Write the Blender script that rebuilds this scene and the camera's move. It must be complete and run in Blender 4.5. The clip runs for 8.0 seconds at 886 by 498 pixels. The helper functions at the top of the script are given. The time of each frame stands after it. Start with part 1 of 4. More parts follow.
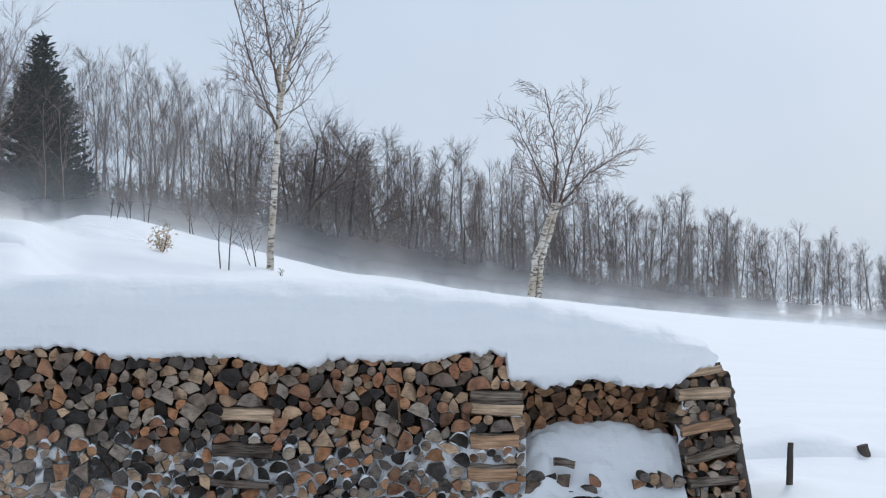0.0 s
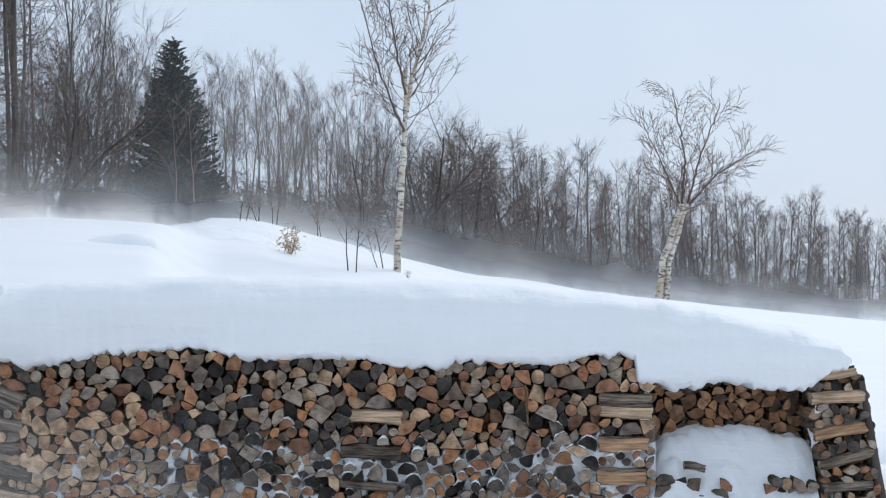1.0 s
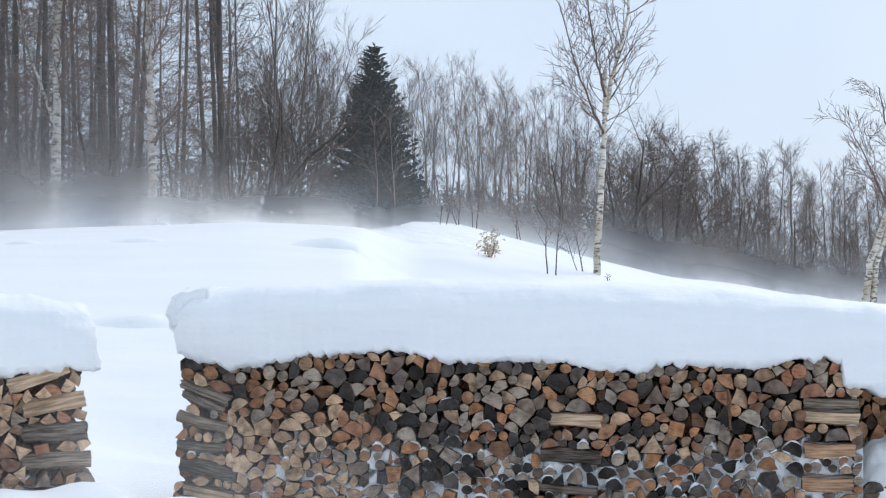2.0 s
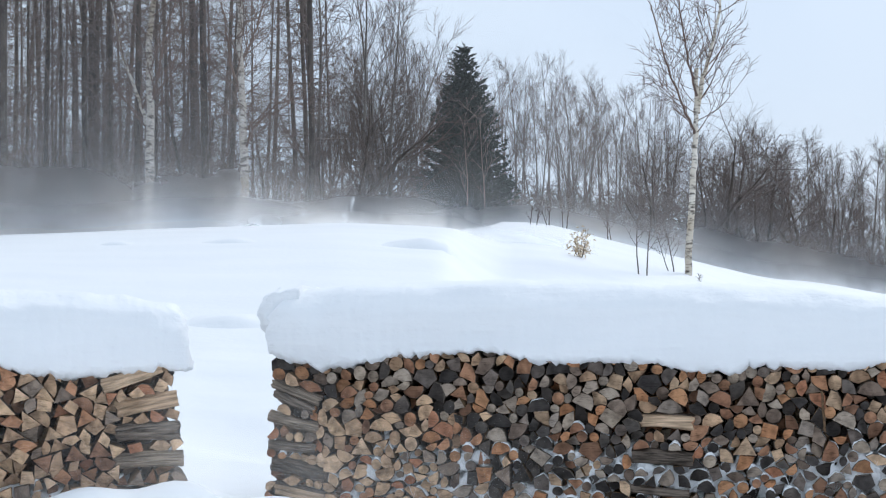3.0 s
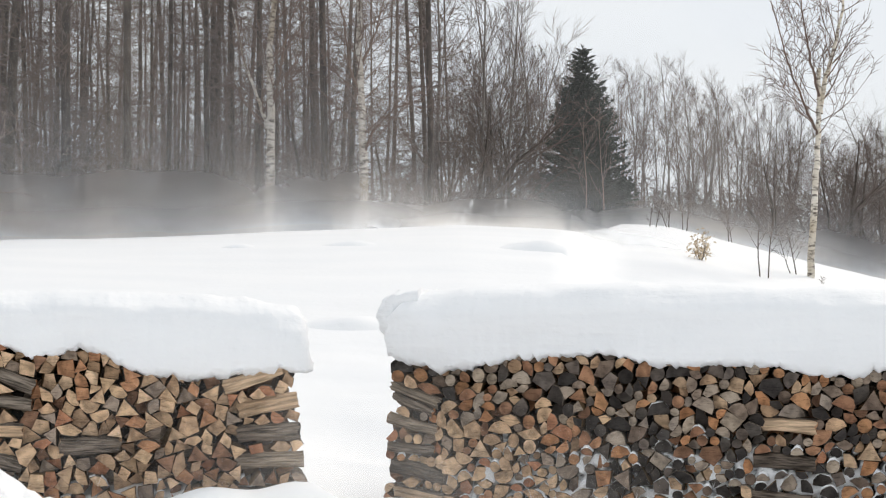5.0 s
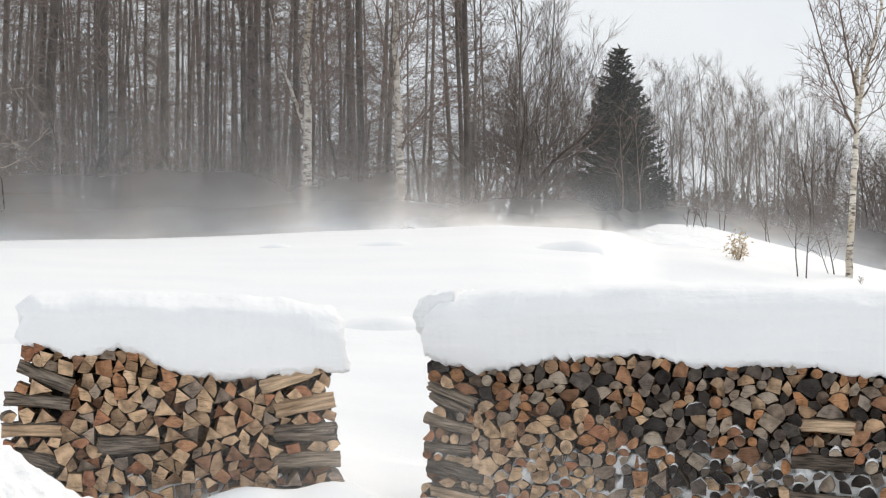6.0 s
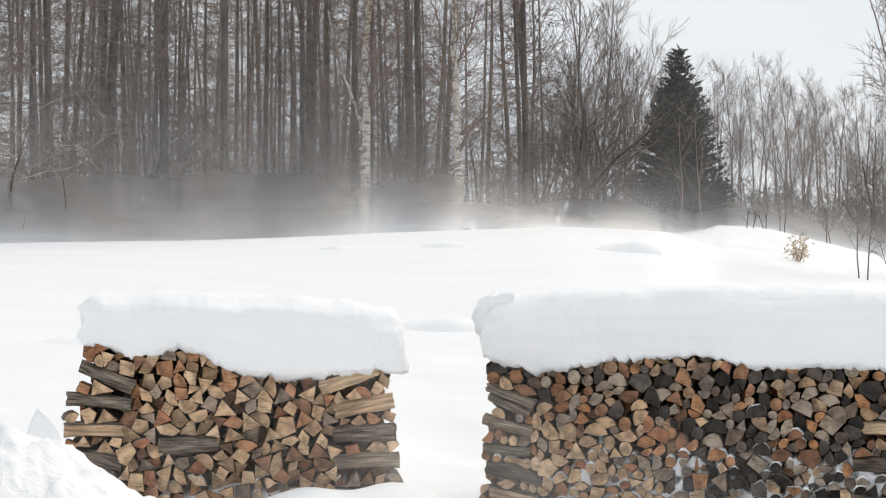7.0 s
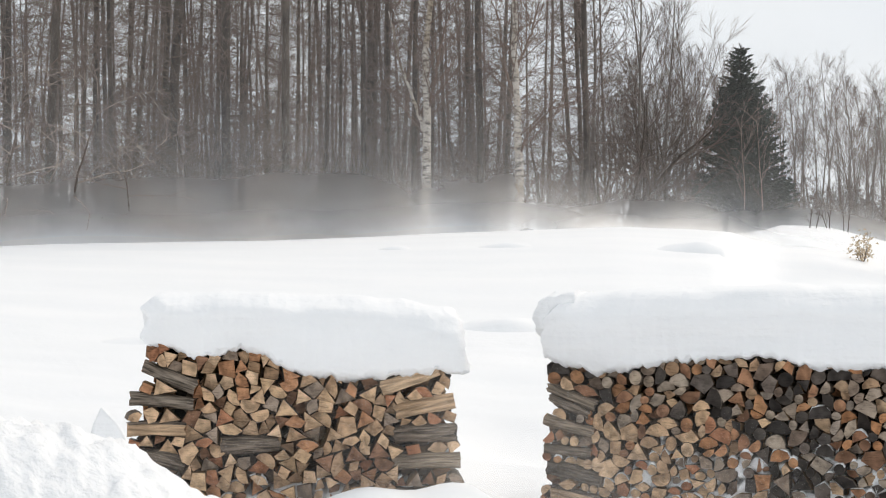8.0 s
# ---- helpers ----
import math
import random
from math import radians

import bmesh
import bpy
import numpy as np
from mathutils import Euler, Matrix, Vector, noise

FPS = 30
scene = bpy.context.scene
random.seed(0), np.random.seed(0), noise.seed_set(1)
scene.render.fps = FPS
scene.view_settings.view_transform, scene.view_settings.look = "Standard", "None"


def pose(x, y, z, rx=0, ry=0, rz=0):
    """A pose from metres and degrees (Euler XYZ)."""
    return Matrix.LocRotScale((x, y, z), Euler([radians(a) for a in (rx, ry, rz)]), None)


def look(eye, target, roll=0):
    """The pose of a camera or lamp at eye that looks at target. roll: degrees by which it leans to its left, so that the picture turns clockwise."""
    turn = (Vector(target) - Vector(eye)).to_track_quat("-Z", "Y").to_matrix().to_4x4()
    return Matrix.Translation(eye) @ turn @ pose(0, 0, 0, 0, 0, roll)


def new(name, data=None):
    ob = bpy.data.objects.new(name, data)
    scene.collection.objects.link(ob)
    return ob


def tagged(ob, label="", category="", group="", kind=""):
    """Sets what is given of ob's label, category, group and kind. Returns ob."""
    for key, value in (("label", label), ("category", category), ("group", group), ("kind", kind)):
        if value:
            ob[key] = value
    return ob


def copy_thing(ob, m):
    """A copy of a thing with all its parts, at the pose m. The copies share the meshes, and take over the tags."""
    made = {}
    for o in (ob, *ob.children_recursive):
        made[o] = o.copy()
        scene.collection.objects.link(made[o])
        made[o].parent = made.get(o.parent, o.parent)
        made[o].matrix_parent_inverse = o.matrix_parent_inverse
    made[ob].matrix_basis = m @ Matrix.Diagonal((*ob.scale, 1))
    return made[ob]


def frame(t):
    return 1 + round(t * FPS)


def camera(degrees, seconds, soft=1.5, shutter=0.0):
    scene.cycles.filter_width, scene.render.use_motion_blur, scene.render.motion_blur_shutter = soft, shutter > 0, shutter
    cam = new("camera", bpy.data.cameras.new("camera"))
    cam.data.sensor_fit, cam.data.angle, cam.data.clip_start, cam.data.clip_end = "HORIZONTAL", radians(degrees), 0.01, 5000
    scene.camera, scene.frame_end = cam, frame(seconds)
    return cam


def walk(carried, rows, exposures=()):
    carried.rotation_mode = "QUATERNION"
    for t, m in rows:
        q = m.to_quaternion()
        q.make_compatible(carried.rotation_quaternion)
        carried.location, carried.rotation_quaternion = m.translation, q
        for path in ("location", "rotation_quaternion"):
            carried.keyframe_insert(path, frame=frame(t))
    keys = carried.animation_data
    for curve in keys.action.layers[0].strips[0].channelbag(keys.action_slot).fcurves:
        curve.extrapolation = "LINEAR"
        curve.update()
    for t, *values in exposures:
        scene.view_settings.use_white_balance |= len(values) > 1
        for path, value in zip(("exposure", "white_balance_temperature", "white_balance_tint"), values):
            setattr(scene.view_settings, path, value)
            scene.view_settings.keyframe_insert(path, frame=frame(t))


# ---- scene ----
cam = camera(28.9, 8.0, soft=1.2)
EYE = 1.8
ROWS = [
    (0.0, 0.011, -0.077, -0.001, -4.67, 1.37, 0.06),
    (0.5, 0.012, -0.062, 0.001, -3.16, 1.37, 0.11),
    (1.0, 0.0, -0.040, 0.002, -0.47, 1.43, 0.10),
    (1.5, 0.0, -0.016, 0.001, 3.07, 1.50, 0.11),
    (2.0, 0.002, -0.004, 0.0, 6.18, 1.55, 0.12),
    (2.2, 0.002, 0.004, 0.0, 7.12, 1.55, 0.12),
    (3.3, -0.002, 0.024, 0.001, 9.55, 1.57, 0.10),
    (3.5, -0.003, 0.028, 0.001, 9.79, 1.57, 0.09),
    (4.0, -0.004, 0.024, 0.001, 11.11, 1.63, 0.05),
    (4.5, 0.0, 0.027, -0.002, 12.74, 1.66, 0.05),
    (4.7, 0.0, 0.027, -0.001, 12.88, 1.66, 0.05),
    (5.8, -0.002, 0.026, 0.0, 14.17, 1.66, 0.03),
    (6.0, -0.002, 0.026, 0.001, 14.35, 1.66, 0.03),
    (6.5, -0.002, 0.026, 0.001, 15.34, 1.68, 0.02),
    (7.0, -0.006, 0.022, -0.001, 16.29, 1.71, -0.03),
    (7.5, -0.005, 0.023, 0.0, 17.67, 1.72, -0.03),
    (8.0, -0.004, 0.022, -0.001, 18.32, 1.72, -0.03),
]
LIGHT = [(0.0, -0.02, 6090, 11), (0.8, 0.05, 6090, 11), (1.6, 0.22, 6090, 11), (3.5, 0.27, 6090, 10), (4.1, 0.34, 7150, 13), (8.0, 0.36, 7250, 13)]
walk(cam, [(t, pose(x, y, EYE + z, 90 + pitch, roll, yaw)) for t, x, y, z, yaw, pitch, roll in ROWS], LIGHT)

# ---- sky and sun ----
world = bpy.data.worlds.new("winter_sky")
scene.world = world
world.use_nodes = True
wn, wl = world.node_tree.nodes, world.node_tree.links
SUN_UP, SUN_TURN = 42.0, 25.0
sky = wn.new("ShaderNodeTexSky")
sky.sky_type = "NISHITA"
sky.sun_disc = False
sky.sun_elevation, sky.sun_rotation = radians(SUN_UP), radians(SUN_TURN)
sky.dust_density = 3.0
dim = wn.new("ShaderNodeVectorMath")
dim.operation = "SCALE"
dim.inputs["Scale"].default_value = 0.1
wl.new(sky.outputs[0], dim.inputs[0])
cloud_map = wn.new("ShaderNodeTexCoord")
cloud_noise = wn.new("ShaderNodeTexNoise")
cloud_noise.inputs["Scale"].default_value = 2.2
cloud_noise.inputs["Detail"].default_value = 4.0
wl.new(cloud_map.outputs["Generated"], cloud_noise.inputs["Vector"])
cloud_ramp = wn.new("ShaderNodeValToRGB")
cloud_ramp.color_ramp.elements[0].position, cloud_ramp.color_ramp.elements[0].color = 0.36, (0.60, 0.695, 0.806, 1)
cloud_ramp.color_ramp.elements[1].position, cloud_ramp.color_ramp.elements[1].color = 0.64, (0.735, 0.81, 0.88, 1)
wl.new(cloud_noise.outputs[0], cloud_ramp.inputs[0])
veil_mix = wn.new("ShaderNodeMixRGB")
veil_mix.inputs[0].default_value = 0.88
wl.new(dim.outputs[0], veil_mix.inputs[1])
wl.new(cloud_ramp.outputs[0], veil_mix.inputs[2])
wl.new(veil_mix.outputs[0], wn["Background"].inputs[0])
wn["Background"].inputs[1].default_value = 0.95

sun_data = bpy.data.lights.new("sun", "SUN")
sun_data.energy, sun_data.angle, sun_data.color = 1.0, radians(14), (1.0, 0.96, 0.9)
sun = new("sun", sun_data)
sun_az = radians(SUN_TURN)
sun_dir = Vector((math.sin(sun_az) * math.cos(radians(SUN_UP)), math.cos(sun_az) * math.cos(radians(SUN_UP)), math.sin(radians(SUN_UP))))
sun.matrix_world = look(sun_dir * 50, (0, 0, 0))


# ---- materials ----
def material(name, rough=0.8):
    m = bpy.data.materials.new(name)
    m.use_nodes = True
    b = m.node_tree.nodes["Principled BSDF"]
    b.inputs["Roughness"].default_value = rough
    b.inputs["Specular IOR Level"].default_value = 0.25
    return m, m.node_tree.nodes, m.node_tree.links, b


def noise_node(nodes, links, scale, detail=4.0, stretch=(1, 1, 1), coord="Object"):
    tc = nodes.new("ShaderNodeTexCoord")
    mp = nodes.new("ShaderNodeMapping")
    mp.inputs["Scale"].default_value = stretch
    links.new(tc.outputs[coord], mp.inputs[0])
    n = nodes.new("ShaderNodeTexNoise")
    n.inputs["Scale"].default_value = scale
    n.inputs["Detail"].default_value = detail
    links.new(mp.outputs[0], n.inputs["Vector"])
    return n


def ramp_node(nodes, links, source, stops, constant=False):
    r = nodes.new("ShaderNodeValToRGB")
    if constant:
        r.color_ramp.interpolation = "CONSTANT"
    while len(r.color_ramp.elements) < len(stops):
        r.color_ramp.elements.new(0.5)
    for e, (p, c) in zip(r.color_ramp.elements, stops):
        e.position, e.color = p, (*c, 1)
    links.new(source, r.inputs[0])
    return r


def mixed(nodes, links, kind, factor, a, b):
    m = nodes.new("ShaderNodeMixRGB")
    m.blend_type = kind
    if isinstance(factor, float):
        m.inputs[0].default_value = factor
    else:
        links.new(factor, m.inputs[0])
    for k, s in ((1, a), (2, b)):
        if isinstance(s, tuple):
            m.inputs[k].default_value = (*s, 1)
        else:
            links.new(s, m.inputs[k])
    return m.outputs[0]


def bumped(nodes, links, shader, source, strength, distance):
    b = nodes.new("ShaderNodeBump")
    b.inputs["Strength"].default_value = strength
    b.inputs["Distance"].default_value = distance
    links.new(source, b.inputs["Height"])
    links.new(b.outputs[0], shader.inputs["Normal"])
    return b


def snow_material(name, grain, lumps, stretch, bump=0.5):
    m, n, l, b = material(name, 0.65)
    coarse = noise_node(n, l, lumps, 5.0, stretch)
    fine = noise_node(n, l, grain, 3.0)
    c = ramp_node(n, l, coarse.outputs[0], [(0.25, (0.86, 0.875, 0.89)), (0.75, (0.92, 0.925, 0.93))])
    l.new(c.outputs[0], b.inputs["Base Color"])
    add = n.new("ShaderNodeMath")
    add.operation = "MULTIPLY_ADD"
    add.inputs[1].default_value = 0.25
    l.new(fine.outputs[0], add.inputs[0])
    l.new(coarse.outputs[0], add.inputs[2])
    bumped(n, l, b, add.outputs[0], bump, 0.05)
    return m


SNOW_FIELD = snow_material("wind_packed_snow", 9.0, 0.5, (0.5, 1.6, 1.0))
SNOW_CAP = snow_material("snow_cap", 22.0, 2.6, (0.35, 1.0, 2.6), 0.6)
SNOW_LUMPY = snow_material("lumpy_snow", 26.0, 9.0, (1, 1, 1), 0.75)


def end_grain(name, tones, per_island=False):
    m, n, l, b = material(name, 0.9)
    b.inputs["Specular IOR Level"].default_value = 0.08
    if per_island:
        pick = n.new("ShaderNodeNewGeometry").outputs["Random Per Island"]
    else:
        pick = n.new("ShaderNodeObjectInfo").outputs["Random"]
    base = ramp_node(n, l, pick, [(i / len(tones), c) for i, c in enumerate(tones)], True).outputs[0]
    blot = noise_node(n, l, 14.0, 5.0)
    dark = ramp_node(n, l, blot.outputs[0], [(0.32, (0.42, 0.40, 0.385)), (0.62, (1.15, 1.12, 1.08))]).outputs[0]
    tinted = mixed(n, l, "MULTIPLY", 0.85, base, dark)
    tc = n.new("ShaderNodeTexCoord")
    rings = n.new("ShaderNodeTexWave")
    rings.wave_type, rings.rings_direction = "RINGS", "Y"
    rings.inputs["Scale"].default_value = 28.0
    rings.inputs["Distortion"].default_value = 3.0
    rings.inputs["Detail Scale"].default_value = 2.0
    l.new(tc.outputs["Object"], rings.inputs["Vector"])
    ringc = ramp_node(n, l, rings.outputs[0], [(0.0, (0.8, 0.77, 0.74)), (0.7, (1, 1, 1))]).outputs[0]
    tinted = mixed(n, l, "MULTIPLY", 0.5, tinted, ringc)
    crack = noise_node(n, l, 38.0, 4.0, (0.45, 0.2, 2.2))
    crackc = ramp_node(n, l, crack.outputs[0], [(0.33, (0.2, 0.18, 0.17)), (0.43, (1, 1, 1))]).outputs[0]
    tinted = mixed(n, l, "MULTIPLY", 0.55, tinted, crackc)
    l.new(tinted, b.inputs["Base Color"])
    bumped(n, l, b, crack.outputs[0], 0.6, 0.006)
    return m


def long_grain(name, tones, stretch, contrast, per_island=False):
    m, n, l, b = material(name, 0.9)
    b.inputs["Specular IOR Level"].default_value = 0.08
    if per_island:
        pick = n.new("ShaderNodeNewGeometry").outputs["Random Per Island"]
    else:
        pick = n.new("ShaderNodeObjectInfo").outputs["Random"]
    base = ramp_node(n, l, pick, [(i / len(tones), c) for i, c in enumerate(tones)], True).outputs[0]
    streak = noise_node(n, l, 22.0, 6.0, stretch)
    dark = ramp_node(n, l, streak.outputs[0], [(0.35, (contrast, contrast, contrast * 0.97)), (0.62, (1.1, 1.08, 1.05))]).outputs[0]
    blot = noise_node(n, l, 5.0, 3.0)
    blotc = ramp_node(n, l, blot.outputs[0], [(0.3, (0.65, 0.62, 0.6)), (0.65, (1, 1, 1))]).outputs[0]
    c = mixed(n, l, "MULTIPLY", 1.0, base, dark)
    c = mixed(n, l, "MULTIPLY", 0.7, c, blotc)
    l.new(c, b.inputs["Base Color"])
    bumped(n, l, b, streak.outputs[0], 0.8, 0.012)
    return m


OLD_TONES = [(0.45, 0.30, 0.195), (0.36, 0.295, 0.24), (0.46, 0.23, 0.12), (0.045, 0.040, 0.038), (0.44, 0.36, 0.285), (0.20, 0.15, 0.12),
             (0.52, 0.37, 0.25), (0.33, 0.175, 0.11), (0.085, 0.076, 0.072), (0.40, 0.22, 0.135), (0.15, 0.128, 0.115), (0.32, 0.27, 0.23),
             (0.29, 0.225, 0.18), (0.49, 0.265, 0.145), (0.20, 0.165, 0.145), (0.06, 0.054, 0.052), (0.40, 0.335, 0.275), (0.055, 0.047, 0.043), (0.23, 0.13, 0.085), (0.10, 0.088, 0.08)]
NEW_TONES = [(0.68, 0.48, 0.32), (0.61, 0.41, 0.265), (0.71, 0.51, 0.35), (0.49, 0.26, 0.15), (0.64, 0.44, 0.285), (0.31, 0.175, 0.115),
             (0.69, 0.48, 0.315), (0.52, 0.355, 0.235), (0.36, 0.285, 0.23), (0.66, 0.46, 0.295), (0.44, 0.21, 0.125)]
RED_TONES = [(0.44, 0.235, 0.13), (0.36, 0.19, 0.11), (0.48, 0.29, 0.17), (0.24, 0.14, 0.09), (0.38, 0.23, 0.145), (0.12, 0.085, 0.065)]
OLD_END = end_grain("weathered_end_grain", OLD_TONES)
NEW_END = end_grain("fresh_end_grain", NEW_TONES)
RED_END = end_grain("sheltered_end_grain", RED_TONES)
BACK_END = end_grain("rear_end_grain", OLD_TONES, True)
BACK_NEW = end_grain("fresh_low_end_grain", NEW_TONES, True)
BARK = long_grain("log_bark", [(0.15, 0.12, 0.098), (0.19, 0.153, 0.125), (0.10, 0.082, 0.07), (0.22, 0.185, 0.155)], (3, 0.35, 3), 0.45)
BARK_RAIL = long_grain("weathered_bark", [(0.25, 0.205, 0.17), (0.17, 0.138, 0.115), (0.29, 0.245, 0.205)], (0.3, 3, 3.5), 0.25)
SPLIT = long_grain("split_wood", [(0.27, 0.18, 0.105), (0.20, 0.13, 0.08), (0.31, 0.205, 0.12)], (3, 0.35, 3), 0.6)
SPLIT_RAIL = long_grain("split_rail_wood", [(0.64, 0.45, 0.30), (0.67, 0.49, 0.34), (0.58, 0.36, 0.225)], (0.2, 2.2, 2.6), 0.5)
GREY_RAIL = long_grain("grey_rail_wood", [(0.38, 0.31, 0.245), (0.30, 0.245, 0.195)], (0.25, 3, 3.5), 0.35)


def tree_bark(name, a, c, scale=3.0):
    m, n, l, b = material(name, 0.9)
    x = noise_node(n, l, scale, 5.0, (1.5, 1.5, 0.5))
    r = ramp_node(n, l, x.outputs[0], [(0.3, a), (0.7, c)])
    l.new(r.outputs[0], b.inputs["Base Color"])
    bumped(n, l, b, x.outputs[0], 0.6, 0.03)
    return m


def birch_bark(name, dark, pale):
    m, n, l, b = material(name, 0.7)
    x = noise_node(n, l, 9.0, 5.0, (0.7, 0.7, 2.0))
    y = noise_node(n, l, 1.2, 3.0)
    r = ramp_node(n, l, x.outputs[0], [(0.36, dark), (0.52, pale)])
    s = ramp_node(n, l, y.outputs[0], [(0.35, (0.66, 0.59, 0.50)), (0.60, (1, 1, 1))])
    l.new(mixed(n, l, "MULTIPLY", 1.0, r.outputs[0], s.outputs[0]), b.inputs["Base Color"])
    return m


DARK_BARK = tree_bark("dark_trunk_bark", (0.045, 0.037, 0.033), (0.115, 0.094, 0.08))
GREY_BARK = tree_bark("grey_trunk_bark", (0.09, 0.08, 0.072), (0.20, 0.175, 0.155))
TWIGS = tree_bark("twig_bark", (0.10, 0.077, 0.066), (0.175, 0.135, 0.115), 1.0)
RED_TWIGS = tree_bark("reddish_twig_bark", (0.10, 0.081, 0.072), (0.165, 0.132, 0.115), 1.0)
PALE_TWIGS = tree_bark("pale_twig_bark", (0.24, 0.19, 0.165), (0.36, 0.29, 0.25), 1.0)
BIRCH_TWIGS = tree_bark("birch_twig_bark", (0.10, 0.07, 0.06), (0.18, 0.125, 0.10), 1.0)
BIRCH = birch_bark("birch_bark", (0.13, 0.11, 0.095), (0.74, 0.69, 0.61))
# birch bark at the wood, greyed and flattened: haze put into the colour
HAZY_BIRCH = birch_bark("hazy_birch_bark", (0.16, 0.14, 0.125), (0.50, 0.46, 0.42))
NEEDLES = tree_bark("spruce_needles", (0.034, 0.046, 0.040), (0.080, 0.095, 0.082), 5.0)
DRY_LEAF = tree_bark("dry_leaves", (0.56, 0.44, 0.30), (0.74, 0.62, 0.46), 8.0)


# ---- building helpers ----
def part(name, verts, faces, mats, parent=None, label="", mat_index=None, smooth=False):
    me = bpy.data.meshes.new(name)
    me.from_pydata([tuple(v) for v in verts], [], faces)
    for m in mats if isinstance(mats, (list, tuple)) else [mats]:
        me.materials.append(m)
    if mat_index is not None:
        me.polygons.foreach_set("material_index", mat_index)
    if smooth:
        me.polygons.foreach_set("use_smooth", [True] * len(me.polygons))
    me.update()
    ob = new(name, me)
    ob.parent = parent
    if label:
        tagged(ob, label)
    return ob


def thing(name, label, category, m=None, group="", kind=""):
    ob = new(name)
    if m is not None:
        ob.matrix_world = m
    return tagged(ob, label, category, group, kind)


def smooth01(t):
    t = min(1.0, max(0.0, t))
    return t * t * (3 - 2 * t)


def curve_at(points, x):
    """Smooth interpolation through (x, value) control points."""
    if x <= points[0][0]:
        return points[0][1]
    for (a, va), (c, vc) in zip(points, points[1:]):
        if x <= c:
            return va + (vc - va) * smooth01((x - a) / (c - a))
    return points[-1][1]


def line_at(points, x):
    return float(np.interp(x, [p[0] for p in points], [p[1] for p in points]))


def nz(x, y, z=0.0):
    return noise.noise(Vector((x, y, z)))


# ---- ground: one snow sheet that rises to a low crest before the woods ----
CREST = [(-60, 1.5), (-33, 1.64), (-25, 1.90), (-18, 2.19), (-12.5, 2.37), (-10, 2.29), (-8.2, 2.18), (-7.2, 2.40), (-6.2, 2.38), (-5.5, 2.30), (-3.3, 1.74), (-0.45, 1.02), (1.0, 0.66), (4.5, 0.15), (7.5, -0.25), (14.3, -0.91), (19.1, -1.28), (40, -1.7), (60, -1.7)]
CREST_FAR = [(-60, 42), (-9, 42), (-7.2, 56), (-4, 57), (-1, 56), (4, 70), (14, 115), (60, 125)]


def ground_z(x, y):
    d = math.hypot(x, y)
    az = math.degrees(math.atan2(x, y))
    e = math.tan(radians(line_at(CREST, az)))
    far = line_at(CREST_FAR, az)
    top = EYE + far * e
    if d < far:
        z = 0.08 + (top - 0.08) * smooth01((d - 13.5) / (far - 13.5)) ** 0.9
    else:
        z = top + min(d - far, 250.0) * (e - 0.014)
    near = math.exp(-((d - 18) / 16) ** 2)
    z += 0.10 * near * nz(x * 0.35, y * 0.6) + 0.035 * near * nz(x * 1.1, y * 1.9, 4.0)
    z += 0.10 * smooth01((d - 25) / 20) * nz(x * 0.12, y * 0.2, 9.0)
    # the drift across the mouth of the gap between the stacks
    dx, dy = x + 3.75, y - 11.25
    u, v = dx * 0.95 + dy * 0.31, -dx * 0.31 + dy * 0.95
    z += 0.43 * math.exp(-(u / 1.25) ** 4 - (v / 0.55) ** 2) * (1 + 0.25 * nz(x * 2.3, y * 2.3, 2.0))
    # scoured hollows behind the gap and beside the stacks
    z += -0.22 * math.exp(-((x + 4.3) / 0.9) ** 2 - ((y - 17.2) / 1.0) ** 2)
    z += 0.28 * math.exp(-((x - 5.0) / 1.3) ** 2 - ((y - 17.6) / 1.1) ** 2)
    z += 0.14 * math.exp(-((x - 4.0) / 0.5) ** 2 - ((y - 14.0) / 1.2) ** 2)
    return z


def polar(az, d, lift=0.0):
    x, y = d * math.sin(radians(az)), d * math.cos(radians(az))
    return Vector((x, y, ground_z(x, y) + lift))


def build_ground():
    azs = list(np.arange(-180, -42, 6.0)) + list(np.arange(-42, 30, 0.4)) + list(np.arange(30, 180, 6.0))
    ds = [0.0, 2.0, 4.0, 6.0, 8.0] + list(np.arange(9.0, 24.0, 0.12)) + list(np.geomspace(24.0, 140.0, 90)) + list(np.geomspace(150.0, 2500.0, 26))
    verts, faces = [], []
    for d in ds:
        for a in azs:
            verts.append(polar(a, d))
    n = len(azs)
    for i in range(len(ds) - 1):
        for j in range(n):
            k = (j + 1) % n
            faces.append((i * n + j, (i + 1) * n + j, (i + 1) * n + k, i * n + k))
    g = part("ground", verts, faces, SNOW_FIELD, smooth=True)
    tagged(g, "wind-packed white snow field rising to a low crest", "snow", kind="structure")


build_ground()


# ---- firewood ----
RES = 0.012     # column width used when billets are stacked


